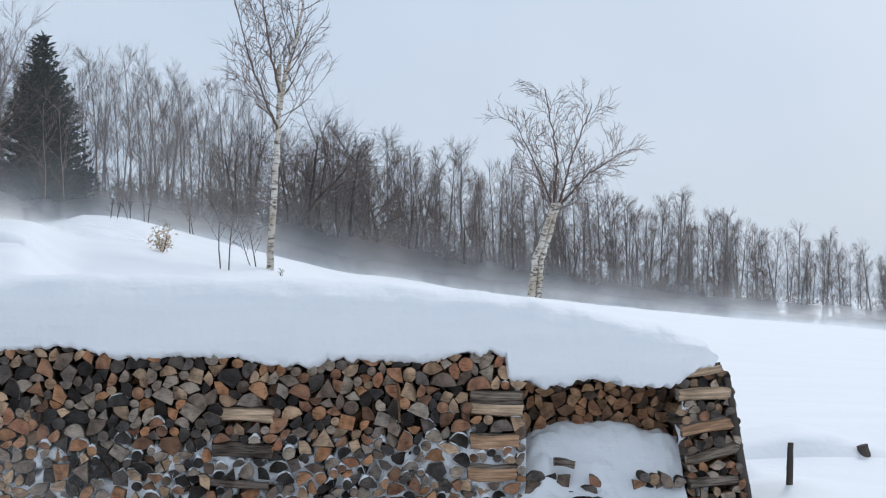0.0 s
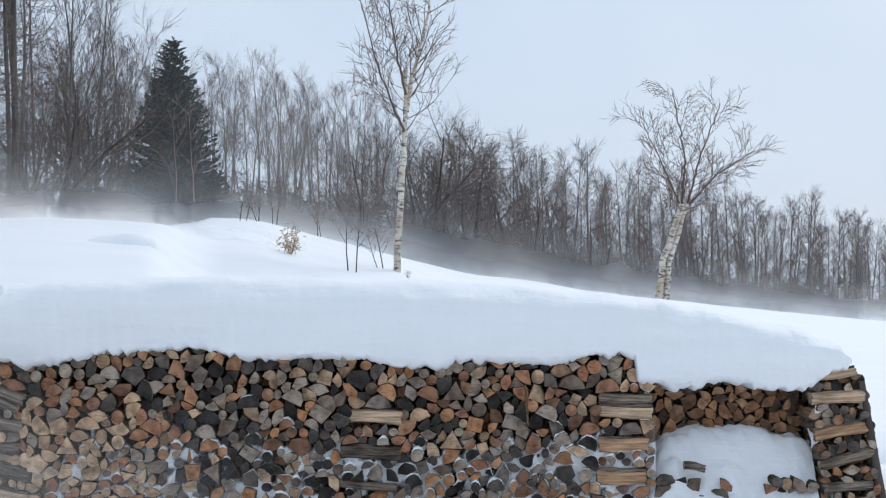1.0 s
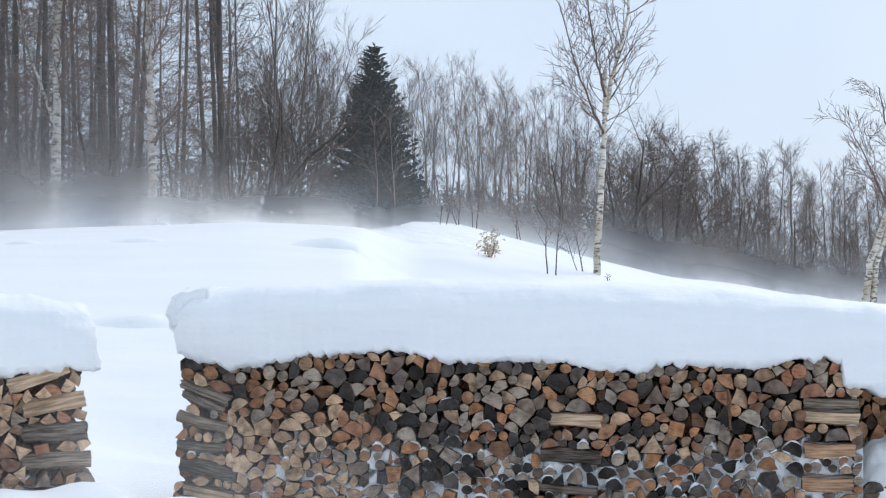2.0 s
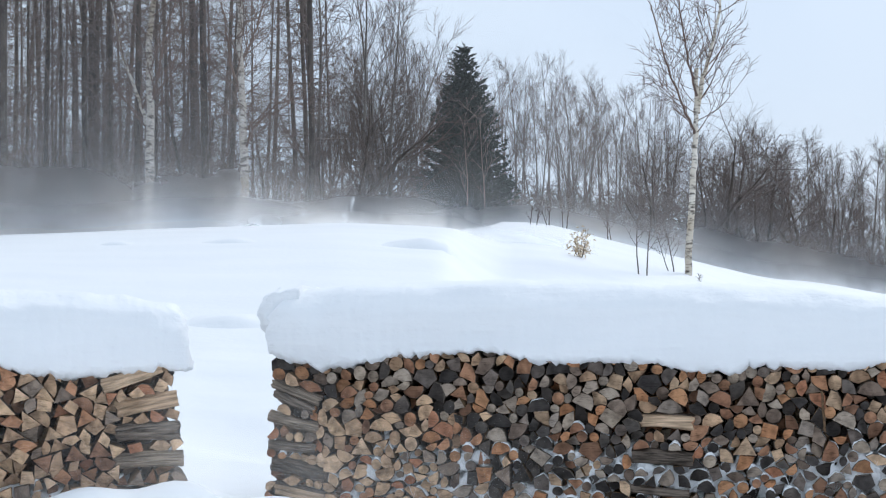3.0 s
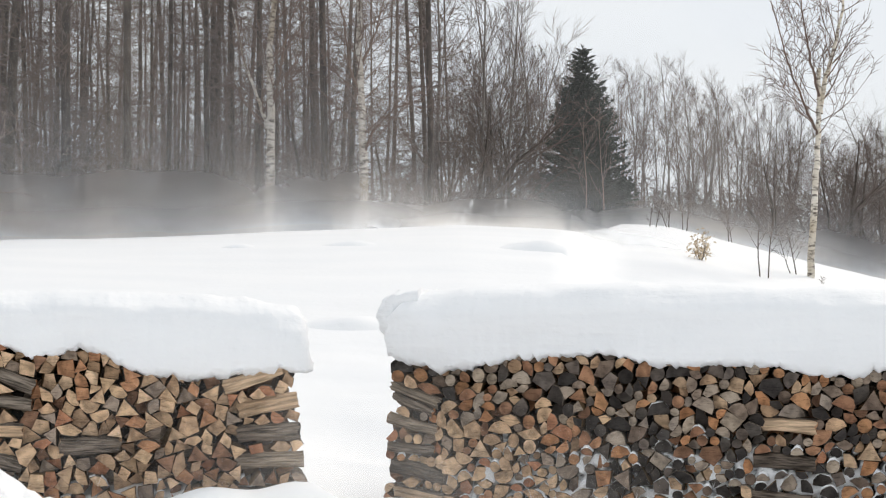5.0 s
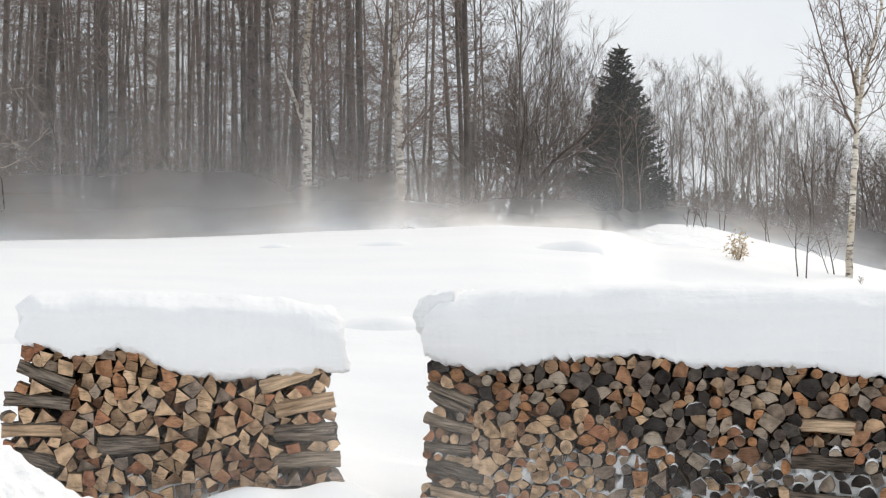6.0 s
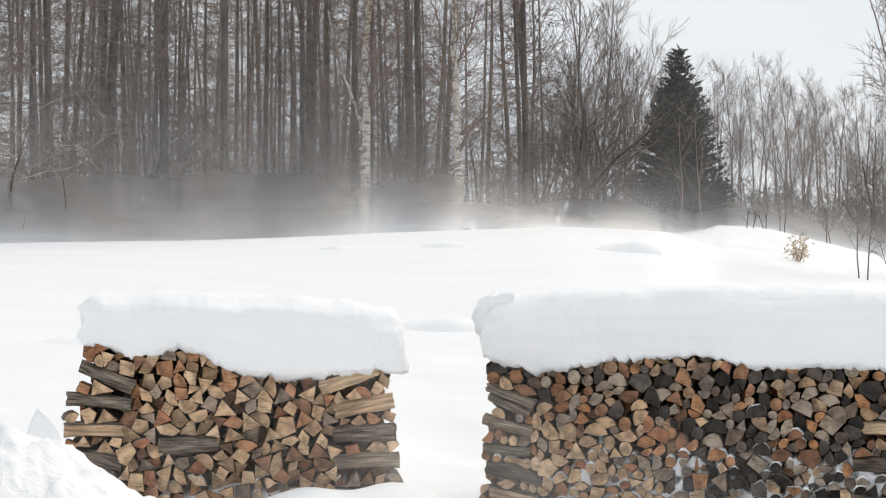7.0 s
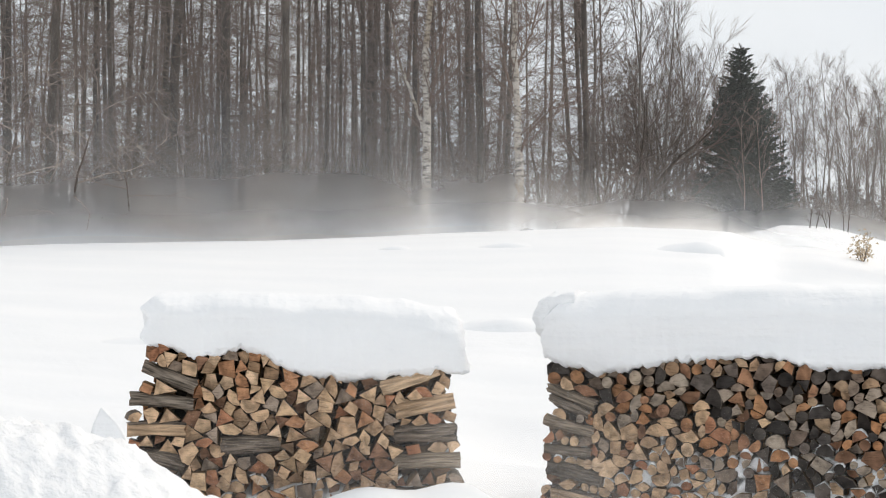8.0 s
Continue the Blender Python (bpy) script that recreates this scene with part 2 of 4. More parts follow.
def billet_outline(rng, kind, s):
    """Cross-section of one billet about its heart: points in order and whether each side is bark."""
    squash, jag = rng.uniform(0.80, 1.0), 0.085
    if kind == "round":
        pts = [(s * math.cos(a), s * squash * math.sin(a)) for a in np.linspace(0, 2 * math.pi, 11)[:-1]]
        flags = [True] * 10
        jag = 0.03
    elif kind in ("half", "quarter"):
        span = radians(rng.uniform(150, 195)) if kind == "half" else radians(rng.uniform(70, 120))
        r = s * (1.25 if kind == "half" else 1.75)
        n = 6 if kind == "half" else 4
        pts = [(r * math.cos(span * (i / n - 0.5)), r * squash * math.sin(span * (i / n - 0.5))) for i in range(n + 1)]
        flags = [True] * n + [False]
        tip = rng.uniform(0.0, 0.22) * r
        pts.append((-tip if kind == "half" else tip, rng.uniform(-0.12, 0.12) * r))
        flags.append(False)
    elif kind == "wedge":
        r = s * 1.35
        turns = sorted(rng.uniform(-0.35, 0.35) + 2 * math.pi * i / 3 for i in range(3))
        pts = [(r * math.cos(a), r * 0.85 * math.sin(a)) for a in turns]
        flags = [True, False, False]
    else:
        r = s * 1.22
        n = rng.choice((4, 4, 5))
        turns = sorted(rng.uniform(-0.30, 0.30) + 2 * math.pi * i / n for i in range(n))
        pts = [(r * math.cos(a), r * rng.uniform(0.8, 1.0) * math.sin(a)) for a in turns]
        flags = [rng.random() < 0.25 for _ in range(n)]
    pts = [(x * (1 + rng.uniform(-jag, jag)), z * (1 + rng.uniform(-jag, jag))) for x, z in pts]
    turn = rng.uniform(0, 2 * math.pi)
    ct, st = math.cos(turn), math.sin(turn)
    return np.array([(x * ct - z * st, x * st + z * ct) for x, z in pts]), flags


def billet_library(rng, mix, sizes, count=220):
    """Outlines with their lower and upper profile, column by column."""
    kinds = [k for k, w in mix for _ in range(w)]
    out = []
    for _ in range(count):
        kind = rng.choice(kinds)
        s = sizes[0] + (sizes[1] - sizes[0]) * rng.random() ** 1.5
        pts, flags = billet_outline(rng, kind, s * (0.78 if kind == "round" else 1.0))
        x0 = pts[:, 0].min()
        w = max(2, int((pts[:, 0].max() - x0) / RES))
        cols = x0 + RES * (np.arange(w) + 0.5)
        lo, hi = np.full(w, 9.0), np.full(w, -9.0)
        for (ax, az), (bx, bz) in zip(pts, np.roll(pts, -1, 0)):
            if abs(bx - ax) < 1e-6:
                continue
            t = (cols - ax) / (bx - ax)
            ok = (t >= 0) & (t <= 1)
            z = az + (bz - az) * t
            lo[ok], hi[ok] = np.minimum(lo[ok], z[ok]), np.maximum(hi[ok], z[ok])
        good = hi > lo
        if good.all():
            out.append((pts, flags, x0, w, lo, hi))
    return out


def stack_up(rng, shapes, x0, x1, side_a, side_b, floor_z, ceiling, rails, slack=0.05):
    """Lays billets one on another from the ground up, working round the logs laid lengthwise. Returns (x, z, points, flags)."""
    n = int((x1 - x0) / RES)
    xs = x0 + RES * (np.arange(n) + 0.5)
    high = np.array([floor_z(x) + 0.02 * nz(x * 6, 3.0) for x in xs])
    top = np.array([ceiling(x) for x in xs])
    waiting = []
    for ax, az, bx, bz, h, _kind in rails:
        c = np.where((xs > ax + 0.01) & (xs < bx - 0.01))[0]
        mid = az + (bz - az) * (xs[c] - ax) / (bx - ax)
        waiting.append((c, mid - h * 0.5, mid + h * 0.5))
    waiting.sort(key=lambda r: r[1].mean())
    lid = top + slack

    def set_lid():
        lid[:] = top + slack
        for c, low, _ in waiting:
            lid[c] = np.minimum(lid[c], low + 0.012)
    set_lid()
    done, spent = [], np.zeros(n, bool)
    for _ in range(4000):
        for r in list(waiting):
            c, low, up = r
            if len(c) == 0 or (high[c] > low - 0.035).mean() > 0.72:
                high[c] = np.maximum(high[c], up)
                waiting[:] = [w for w in waiting if w is not r]
                spent[c] = False
                set_lid()
        if spent.all():
            if not waiting:
                break
            c, low, up = waiting.pop(0)
            high[c] = np.maximum(high[c], up)
            spent[c] = False
            set_lid()
            continue
        free = np.where(~spent)[0]
        c = free[np.argmin(high[free] + np.array([rng.uniform(0, 0.06) for _ in range(len(free))]))]
        best = None
        for _t in range(34):
            k = rng.randrange(len(shapes))
            pts, flags, px, w, lo, hi = shapes[k]
            i = c - rng.randrange(w)
            if i < 0 or i + w > n:
                continue
            z = (high[i:i + w] - lo).max()
            if (z + hi > lid[i:i + w]).any():
                continue
            a = x0 + i * RES
            if a < side_a(z) - 0.015 or a + w * RES > side_b(z) + 0.015:
                continue
            waste = (z + lo - high[i:i + w]).mean()
            score = waste - 0.10 * w * RES + 0.05 * (z + hi.max() - high[c]) + rng.uniform(0, 0.008)
            if best is None or score < best[0]:
                best = (score, k, i, z)
        if best is None:
            lo_c, hi_c = max(0, c - 2), min(n, c + 3)
            high[lo_c:hi_c] = np.maximum(high[lo_c:hi_c], high[c] + 0.015)
            spent[lo_c:hi_c] |= high[lo_c:hi_c] > lid[lo_c:hi_c] - 0.03
            continue
        _s, k, i, z = best
        pts, flags, px, w, lo, hi = shapes[k]
        high[i:i + w] = z + hi
        done.append((x0 + i * RES - px, z, pts, flags))
    return done


def log_mesh(ring, bark, length, x=0.0, y=0.0, z=0.0, tilt=(0, 0)):
    """Front at y = 0, running back. Returns verts, faces and material indices (0 end, 1 bark, 2 split side)."""
    n = len(ring)
    verts, faces, idx = [], [], []
    for yy, s in ((0.0, 0.955), (0.008, 1.0), (length, 0.97)):
        for p in ring:
            verts.append((x + p[0] * s + 0.35 * tilt[0] * yy, y + yy + (p[0] * tilt[0] + p[1] * tilt[1]) * (1 if yy < 0.1 else 0), z + p[1] * s + 0.25 * tilt[1] * yy))
    faces.append(tuple(range(n)))
    idx.append(0)
    for i in range(n):
        j = (i + 1) % n
        faces.append((i, n + i, n + j, j))
        idx.append(1 if bark[i] else 0)
        faces.append((n + i, 2 * n + i, 2 * n + j, n + j))
        idx.append(1 if bark[i] else 2)
    faces.append(tuple(range(3 * n - 1, 2 * n - 1, -1)))
    idx.append(0)
    return verts, faces, idx


def rail_log(rng, parent, x0, z0, x1, z1, h, kind, y=0.0):
    """A log laid lengthwise along the face: an uneven split or bark-covered billet."""
    n, rings = 14, 9
    length = math.hypot(x1 - x0, z1 - z0)
    prof = []
    corners = 12 if kind == "bark" else rng.choice((3, 4, 4, 5))
    turn = rng.uniform(-0.3, 0.3) + (math.pi / 4 if corners == 4 else math.pi / 2)
    for i in range(n):
        a = 2 * math.pi * i / n + 0.35
        q = math.cos(math.pi / corners) / math.cos(((a - turn) % (2 * math.pi / corners)) - math.pi / corners)
        prof.append([q * math.cos(a), q * math.sin(a)])
    low, high = min(p[1] for p in prof), max(p[1] for p in prof)
    prof = [(p[0] * 0.66 * h, ((p[1] - low) / (high - low) - 0.5) * 1.04 * h) for p in prof]
    ph = rng.uniform(0, 9)
    verts, faces, idx = [], [], []
    for k in range(rings):
        t = k / (rings - 1)
        for i, (py, pz) in enumerate(prof):
            w = 1 + 0.16 * nz(i * 0.9 + ph, t * 2.4, ph) + 0.07 * nz(i * 2.3 + ph, t * 7, ph)
            end = 0.022 * nz(i * 1.1, ph, t)
            verts.append(((t - 0.5) * length + (end if k in (0, rings - 1) else 0), py * w, pz * w * (1 + 0.12 * (t - 0.5) * (1 if ph > 4.5 else -1)) + 0.012 * math.sin(3 * t + ph)))
    for k in range(rings - 1):
        for i in range(n):
            j = (i + 1) % n
            faces.append((k * n + i, k * n + j, (k + 1) * n + j, (k + 1) * n + i))
            up = prof[i][1] + prof[j][1] > 0.75 * h
            idx.append({"bark": 0, "split": 0 if up else 1, "grey": 2}[kind])
    faces += [tuple(range(n - 1, -1, -1)), tuple(range((rings - 1) * n, rings * n))]
    idx += [3, 3]
    ob = part("rail_log", verts, faces, [BARK_RAIL, SPLIT_RAIL, GREY_RAIL, OLD_END], parent,
              {"bark": "grey bark-covered log laid lengthwise", "split": "pale split log laid lengthwise", "grey": "weathered grey split log laid lengthwise"}[kind], idx)
    ob.matrix_local = pose((x0 + x1) / 2, y + 0.6 * h, (z0 + z1) / 2) @ Matrix.Rotation(-math.atan2(z1 - z0, x1 - x0), 4, "Y") @ Matrix.Rotation(rng.uniform(-0.05, 0.05), 4, "Z")
    return ob


def snow_rim(rng, verts, faces, ring, x, y, z, wet):
    """A thin crescent of snow along the upper edge of a log's end."""
    up = [p for p in ring if p[1] > 0.1 * max(q[1] for q in ring)]
    up.sort(key=lambda p: p[0])
    if len(up) < 3:
        return
    o, n = len(verts), len(up)
    for i, p in enumerate(up):
        w = math.sin(math.pi * (i + 0.4) / (n - 0.2)) * (0.002 + 0.010 * wet) * rng.uniform(0.1, 1.9)
        for yy, lift in ((0.004, -0.35), (-0.012, 0.25), (-0.004, 1.0), (0.10, 1.1)):
            verts.append((x + p[0], y + yy, z + p[1] + lift * w))
    for i in range(n - 1):
        for k in range(3):
            a = o + i * 4 + k
            faces.append((a, a + 4, a + 5, a + 1))


def fill_logs(seed, parent, x0, x1, side_a, side_b, floor_z, ceiling, mix, sizes, rails, end, y=0.0, length=0.40, limit=300, cover=None, pick=None, out=0.06, slack=0.05, inner=True):
    rng = random.Random(seed)
    made = stack_up(rng, billet_library(rng, mix, sizes), x0, x1, side_a, side_b, floor_z, ceiling, rails, slack)
    made.sort(key=lambda c: -c[1])
    far_v, far_f, far_i = [], [], []
    rim_v, rim_f = [], []
    for k, (x, z, pts, flags) in enumerate(made):
        mid = pts.mean(0)
        yy = y + rng.uniform(-out, out * 0.6)
        wet = smooth01(cover(x, z)) if cover else 0
        grow = 1.03 + 0.5 * max(0.0, yy - y) - 0.12 * wet
        ring = [mid + (p - mid) * grow for p in pts]
        tilt = (rng.gauss(0, 0.2), rng.gauss(-0.06, 0.18))
        if wet > 0.2 and rng.random() < 0.75:
            snow_rim(rng, rim_v, rim_f, ring, x, yy, z, wet)
        if k < limit:
            back = rng.uniform(0.02, length - 0.02)
            v, f, i = log_mesh(ring, flags, length, y=-back, tilt=tilt)
            ob = part("log", v, f, [pick(rng, x, z) if pick else end, BARK, SPLIT], parent, "", i)
            ob.location = (x, yy + back, z)
        else:
            v, f, i = log_mesh(ring, flags, length, x, yy, z, tilt)
            o = len(far_v)
            far_v += v
            far_f += [tuple(a + o for a in q) for q in f]
            fresh = pick is not None and pick(rng, x, z) is NEW_END
            far_i += [3 if fresh and q == 0 else q for q in i]
    if rim_v:
        tagged(part("snow_rim", rim_v, rim_f, SNOW_LUMPY, parent, "thin snow rims lodged on log ends", smooth=True), kind="stuff")
    if far_v:
        tagged(part("lower_row", far_v, far_f, [BACK_END, BARK, SPLIT, BACK_NEW], parent, "weathered logs low in the stack", far_i), kind="stuff")
    if inner:
        # billets set back in the gaps
        v, f, i = [], [], []
        z = 0.06
        while z < 1.5:
            x = x0 + rng.uniform(0, 0.08)
            while x < x1:
                if side_a(z) + 0.06 < x < side_b(z) - 0.06 and floor_z(x) < z < ceiling(x) - 0.05:
                    pts, flags = billet_outline(rng, rng.choice(("half", "quad", "wedge")), rng.uniform(0.055, 0.075))
                    a, b, c = log_mesh([p for p in pts], flags, length - 0.1, x, y + rng.uniform(0.13, 0.22), z)
                    o = len(v)
                    v += a
                    f += [tuple(q + o for q in p) for p in b]
                    i += c
                x += rng.uniform(0.075, 0.115)
            z += 0.085
        tagged(part("inner_row", v, f, [BACK_END, BARK, SPLIT], parent, "log ends set back in the gaps", i), kind="stuff")


def rear_logs(seed, parent, x0, x1, top, y, length=0.42, size=0.16):
    """The row behind, hardly seen: rough billets in one mesh."""
    rng = random.Random(seed)
    v, f, i = [], [], []
    for level in range(14):
        x = x0 + rng.uniform(0, 0.1)
        while x < x1:
            z = 0.06 + level * size * 0.74 if level < 13 else top(x) - 0.10
            if z + 0.08 < top(x):
                ring = [np.array((math.cos(a), math.sin(a))) * size * 0.53 * rng.uniform(0.9, 1.08) for a in np.linspace(0, 2 * math.pi, 8)[:-1]]
                a, b, c = log_mesh(ring, [True] * 7, length, x, y + rng.uniform(-0.02, 0.03), z)
                o = len(v)
                v += a
                f += [tuple(q + o for q in p) for p in b]
                i += c
            x += size * 0.84
    tagged(part("rear_row", v, f, [BACK_END, BARK, SPLIT], parent, "dark weathered logs in the rear row", i), kind="stuff")


def packed_snow(parent, x0, x1, z0, z1, cover, y=0.0, deep=0.38, proud=-0.024, step=0.02):
    """Blown snow lodged in the gaps: a rough sheet that comes forward where it has packed in."""
    nx, nk = int((x1 - x0) / step), int((z1 - z0) / step)
    verts, faces = [], []
    for k in range(nk + 1):
        for i in range(nx + 1):
            x, z = x0 + (x1 - x0) * i / nx, z0 + (z1 - z0) * k / nk
            c = smooth01(cover(x, z))
            verts.append((x, y + deep - (deep + proud) * c + 0.012 * nz(x * 14, z * 14, 3.0), z))
    for k in range(nk):
        for i in range(nx):
            a = k * (nx + 1) + i
            faces.append((a, a + 1, a + nx + 2, a + nx + 1))
    part("packed_snow", verts, faces, SNOW_LUMPY, parent, "white snow blown into the gaps between logs", smooth=True)


def snow_cap(name, label, x0, x1, bottom, top, y0, y1, m, seed):
    """A thick rounded layer lying on a stack: lower edge and upper surface given along its length."""
    nx, ns = 380, 44
    verts, faces = [], []
    xm, hx = (x0 + x1) / 2, (x1 - x0) / 2
    for i in range(nx + 1):
        u = 0.72 * (2 * i / nx - 1) - 0.28 * math.cos(math.pi * i / nx)
        x = xm + hx * u
        near = max(0.0, 1 - (1 - abs(u)) * hx / 0.13)
        inset = 0.13 * (1 - math.sqrt(max(0.0, 1 - near * near)))
        zb, zt = bottom(x), top(x)
        zm = zb + (zt - zb) * 0.42
        for s in range(ns):
            a = 2 * math.pi * s / ns
            c, d = math.cos(a), math.sin(a)
            n = 2.7 if d > 0 else 11.0
            py = (y0 + y1) / 2 - (y1 - y0) / 2 * math.copysign(abs(c) ** (2 / n), c) * (1 - inset / 0.62)
            hz = (zt - zm) if d > 0 else (zm - zb)
            pz = zm + hz * math.copysign(abs(d) ** (2 / n), d) * (1 - inset / (0.34 if d > 0 else 0.19))
            f = 0.035 * nz(x * 1.3 + seed, pz * 2.2, py * 1.5) + 0.018 * nz(x * 5 + seed, pz * 6, py * 4) + 0.006 * nz(x * 17, pz * 17, py * 9 + seed)
            if d < -0.3 and c > 0:
                f += 0.035 * nz(x * 9 + seed, 3.0, 1.0) + 0.03 * nz(x * 19 + seed, pz * 9, 1.0) + 0.022 * nz(x * 36 + seed, pz * 20, 1.0)
            strata = 0.012 * math.sin(pz * 34 + 2.5 * nz(x * 0.6, seed, 0)) * (1 if c > 0.3 else 0)
            verts.append((x + (0.085 * nz(pz * 5, py * 4, seed) + 0.035 * nz(pz * 13, py * 9, seed)) * smooth01(1.6 - (1 - abs(u)) * hx / 0.16), py - f * (1 if c > 0 else -1) - strata, pz + (f * 0.7 if d > 0 else 0.6 * f)))
    for i in range(nx):
        for s in range(ns):
            q = (s + 1) % ns
            faces.append((i * ns + s, i * ns + q, (i + 1) * ns + q, (i + 1) * ns + s))
    faces += [tuple(range(ns - 1, -1, -1)), tuple(range(nx * ns, (nx + 1) * ns))]
    ob = part(name, verts, faces, SNOW_CAP, smooth=True)
    ob.matrix_world = m
    return tagged(ob, label, "snow")


# the long stack, its face along y = 13
LONG = pose(0, 13.0, 0)
LONG_EDGE = [(-3.50, 1.33), (-3.42, 1.33), (-3.05, 1.235), (-2.79, 1.27), (-2.49, 1.343), (-2.14, 1.356), (-1.75, 1.386), (-1.41, 1.295), (-1.10, 1.313), (-0.80, 1.295), (-0.46, 1.29),
             (-0.20, 1.235), (0.136, 1.21), (0.20, 1.27), (0.56, 1.27), (1.03, 1.262), (1.30, 1.32), (1.45, 1.345), (1.53, 1.30), (1.60, 1.13)]
BAY_EDGE = [(1.55, 1.12), (1.68, 1.10), (1.90, 1.08), (2.04, 1.077), (2.18, 1.12), (2.43, 1.115), (2.54, 1.05), (2.75, 1.06), (2.93, 1.10), (3.03, 1.21), (3.20, 1.27), (3.40, 1.27)]


def ragged(x):
    return 0.03 * nz(x * 4.0, 7.0) + 0.03 * nz(x * 10.0, 2.0) + 0.022 * nz(x * 27.0, 4.0)


def long_edge(x):
    return line_at(LONG_EDGE, x) + ragged(x)


def bay_edge(x):
    return line_at(BAY_EDGE, x) + ragged(x)


def left_side(z):
    return -3.42 - 0.07 * (1.33 - z)


LONG_RAILS = [(-3.44, 1.12, -3.06, 0.99, 0.08, "grey"), (-3.43, 1.04, -3.10, 0.925, 0.07, "bark"), (-3.47, 0.868, -3.06, 0.79, 0.085, "grey"), (-3.47, 0.66, -3.10, 0.63, 0.075, "bark"),
              (-3.45, 0.50, -3.02, 0.42, 0.12, "bark"), (-3.42, 0.31, -3.03, 0.26, 0.10, "split"), (-0.597, 0.862, -0.207, 0.858, 0.115, "split"), (-0.664, 0.59, -0.211, 0.585, 0.115, "bark"),
              (-0.689, 0.345, -0.244, 0.335, 0.06, "bark"), (1.29, 1.005, 1.69, 1.0, 0.075, "grey"), (1.286, 0.90, 1.694, 0.90, 0.125, "split"), (1.286, 0.65, 1.654, 0.655, 0.115, "split"),
              (1.268, 0.41, 1.645, 0.41, 0.135, "split")]


OLD_MIX = [("half", 7), ("quarter", 6), ("round", 3), ("quad", 2), ("wedge", 1)]
NEW_MIX = [("quad", 7), ("wedge", 4), ("quarter", 4), ("half", 1)]
BAY_MIX = [("half", 3), ("quarter", 5), ("quad", 3), ("wedge", 2)]
END_MIX = [("half", 3), ("round", 1), ("quarter", 4)]


def mixed_age(rng, x, z):
    """Fresh tan logs at the low end and by the top of the far end, weathered ones between."""
    fresh = 0.9 * smooth01((-1.7 - x) / 0.7) * smooth01((1.05 - z) / 0.3) + 0.55 * smooth01((x - 0.4) / 0.5) * smooth01((z - 0.95) / 0.15)
    return NEW_END if rng.random() < fresh + 0.06 else OLD_END


def build_long_stack():
    t = thing("firewood_stack", "long stack of weathered split firewood under thick snow", "firewood stack", LONG)
    rng = random.Random(5)
    for r in LONG_RAILS:
        rail_log(rng, t, *r, y=-0.03)

    def cover(x, z):
        low = smooth01((0.98 - z) / 0.55)
        return 0.8 * nz(x * 2.1, z * 3.0, 1.0) + 1.0 * nz(x * 8, z * 8, 5.0) + 0.7 * nz(x * 19, z * 19, 2.0) + 1.35 * low + 0.4 * smooth01((x + 1) / 2.5) * low - 0.35 - 0.5 * smooth01((-2.2 - x) / 0.8)
    fill_logs(11, t, -3.52, 1.72, left_side, lambda z: 1.71, lambda x: 0.05, long_edge, OLD_MIX, (0.046, 0.082), LONG_RAILS, OLD_END, cover=cover, pick=mixed_age)
    rear_logs(12, t, -3.50, 1.5, lambda x: long_edge(x) + 0.06, 0.42)

    packed_snow(t, -3.38, 1.72, 0.05, 1.15, cover, proud=-0.042)
    return t


build_long_stack()


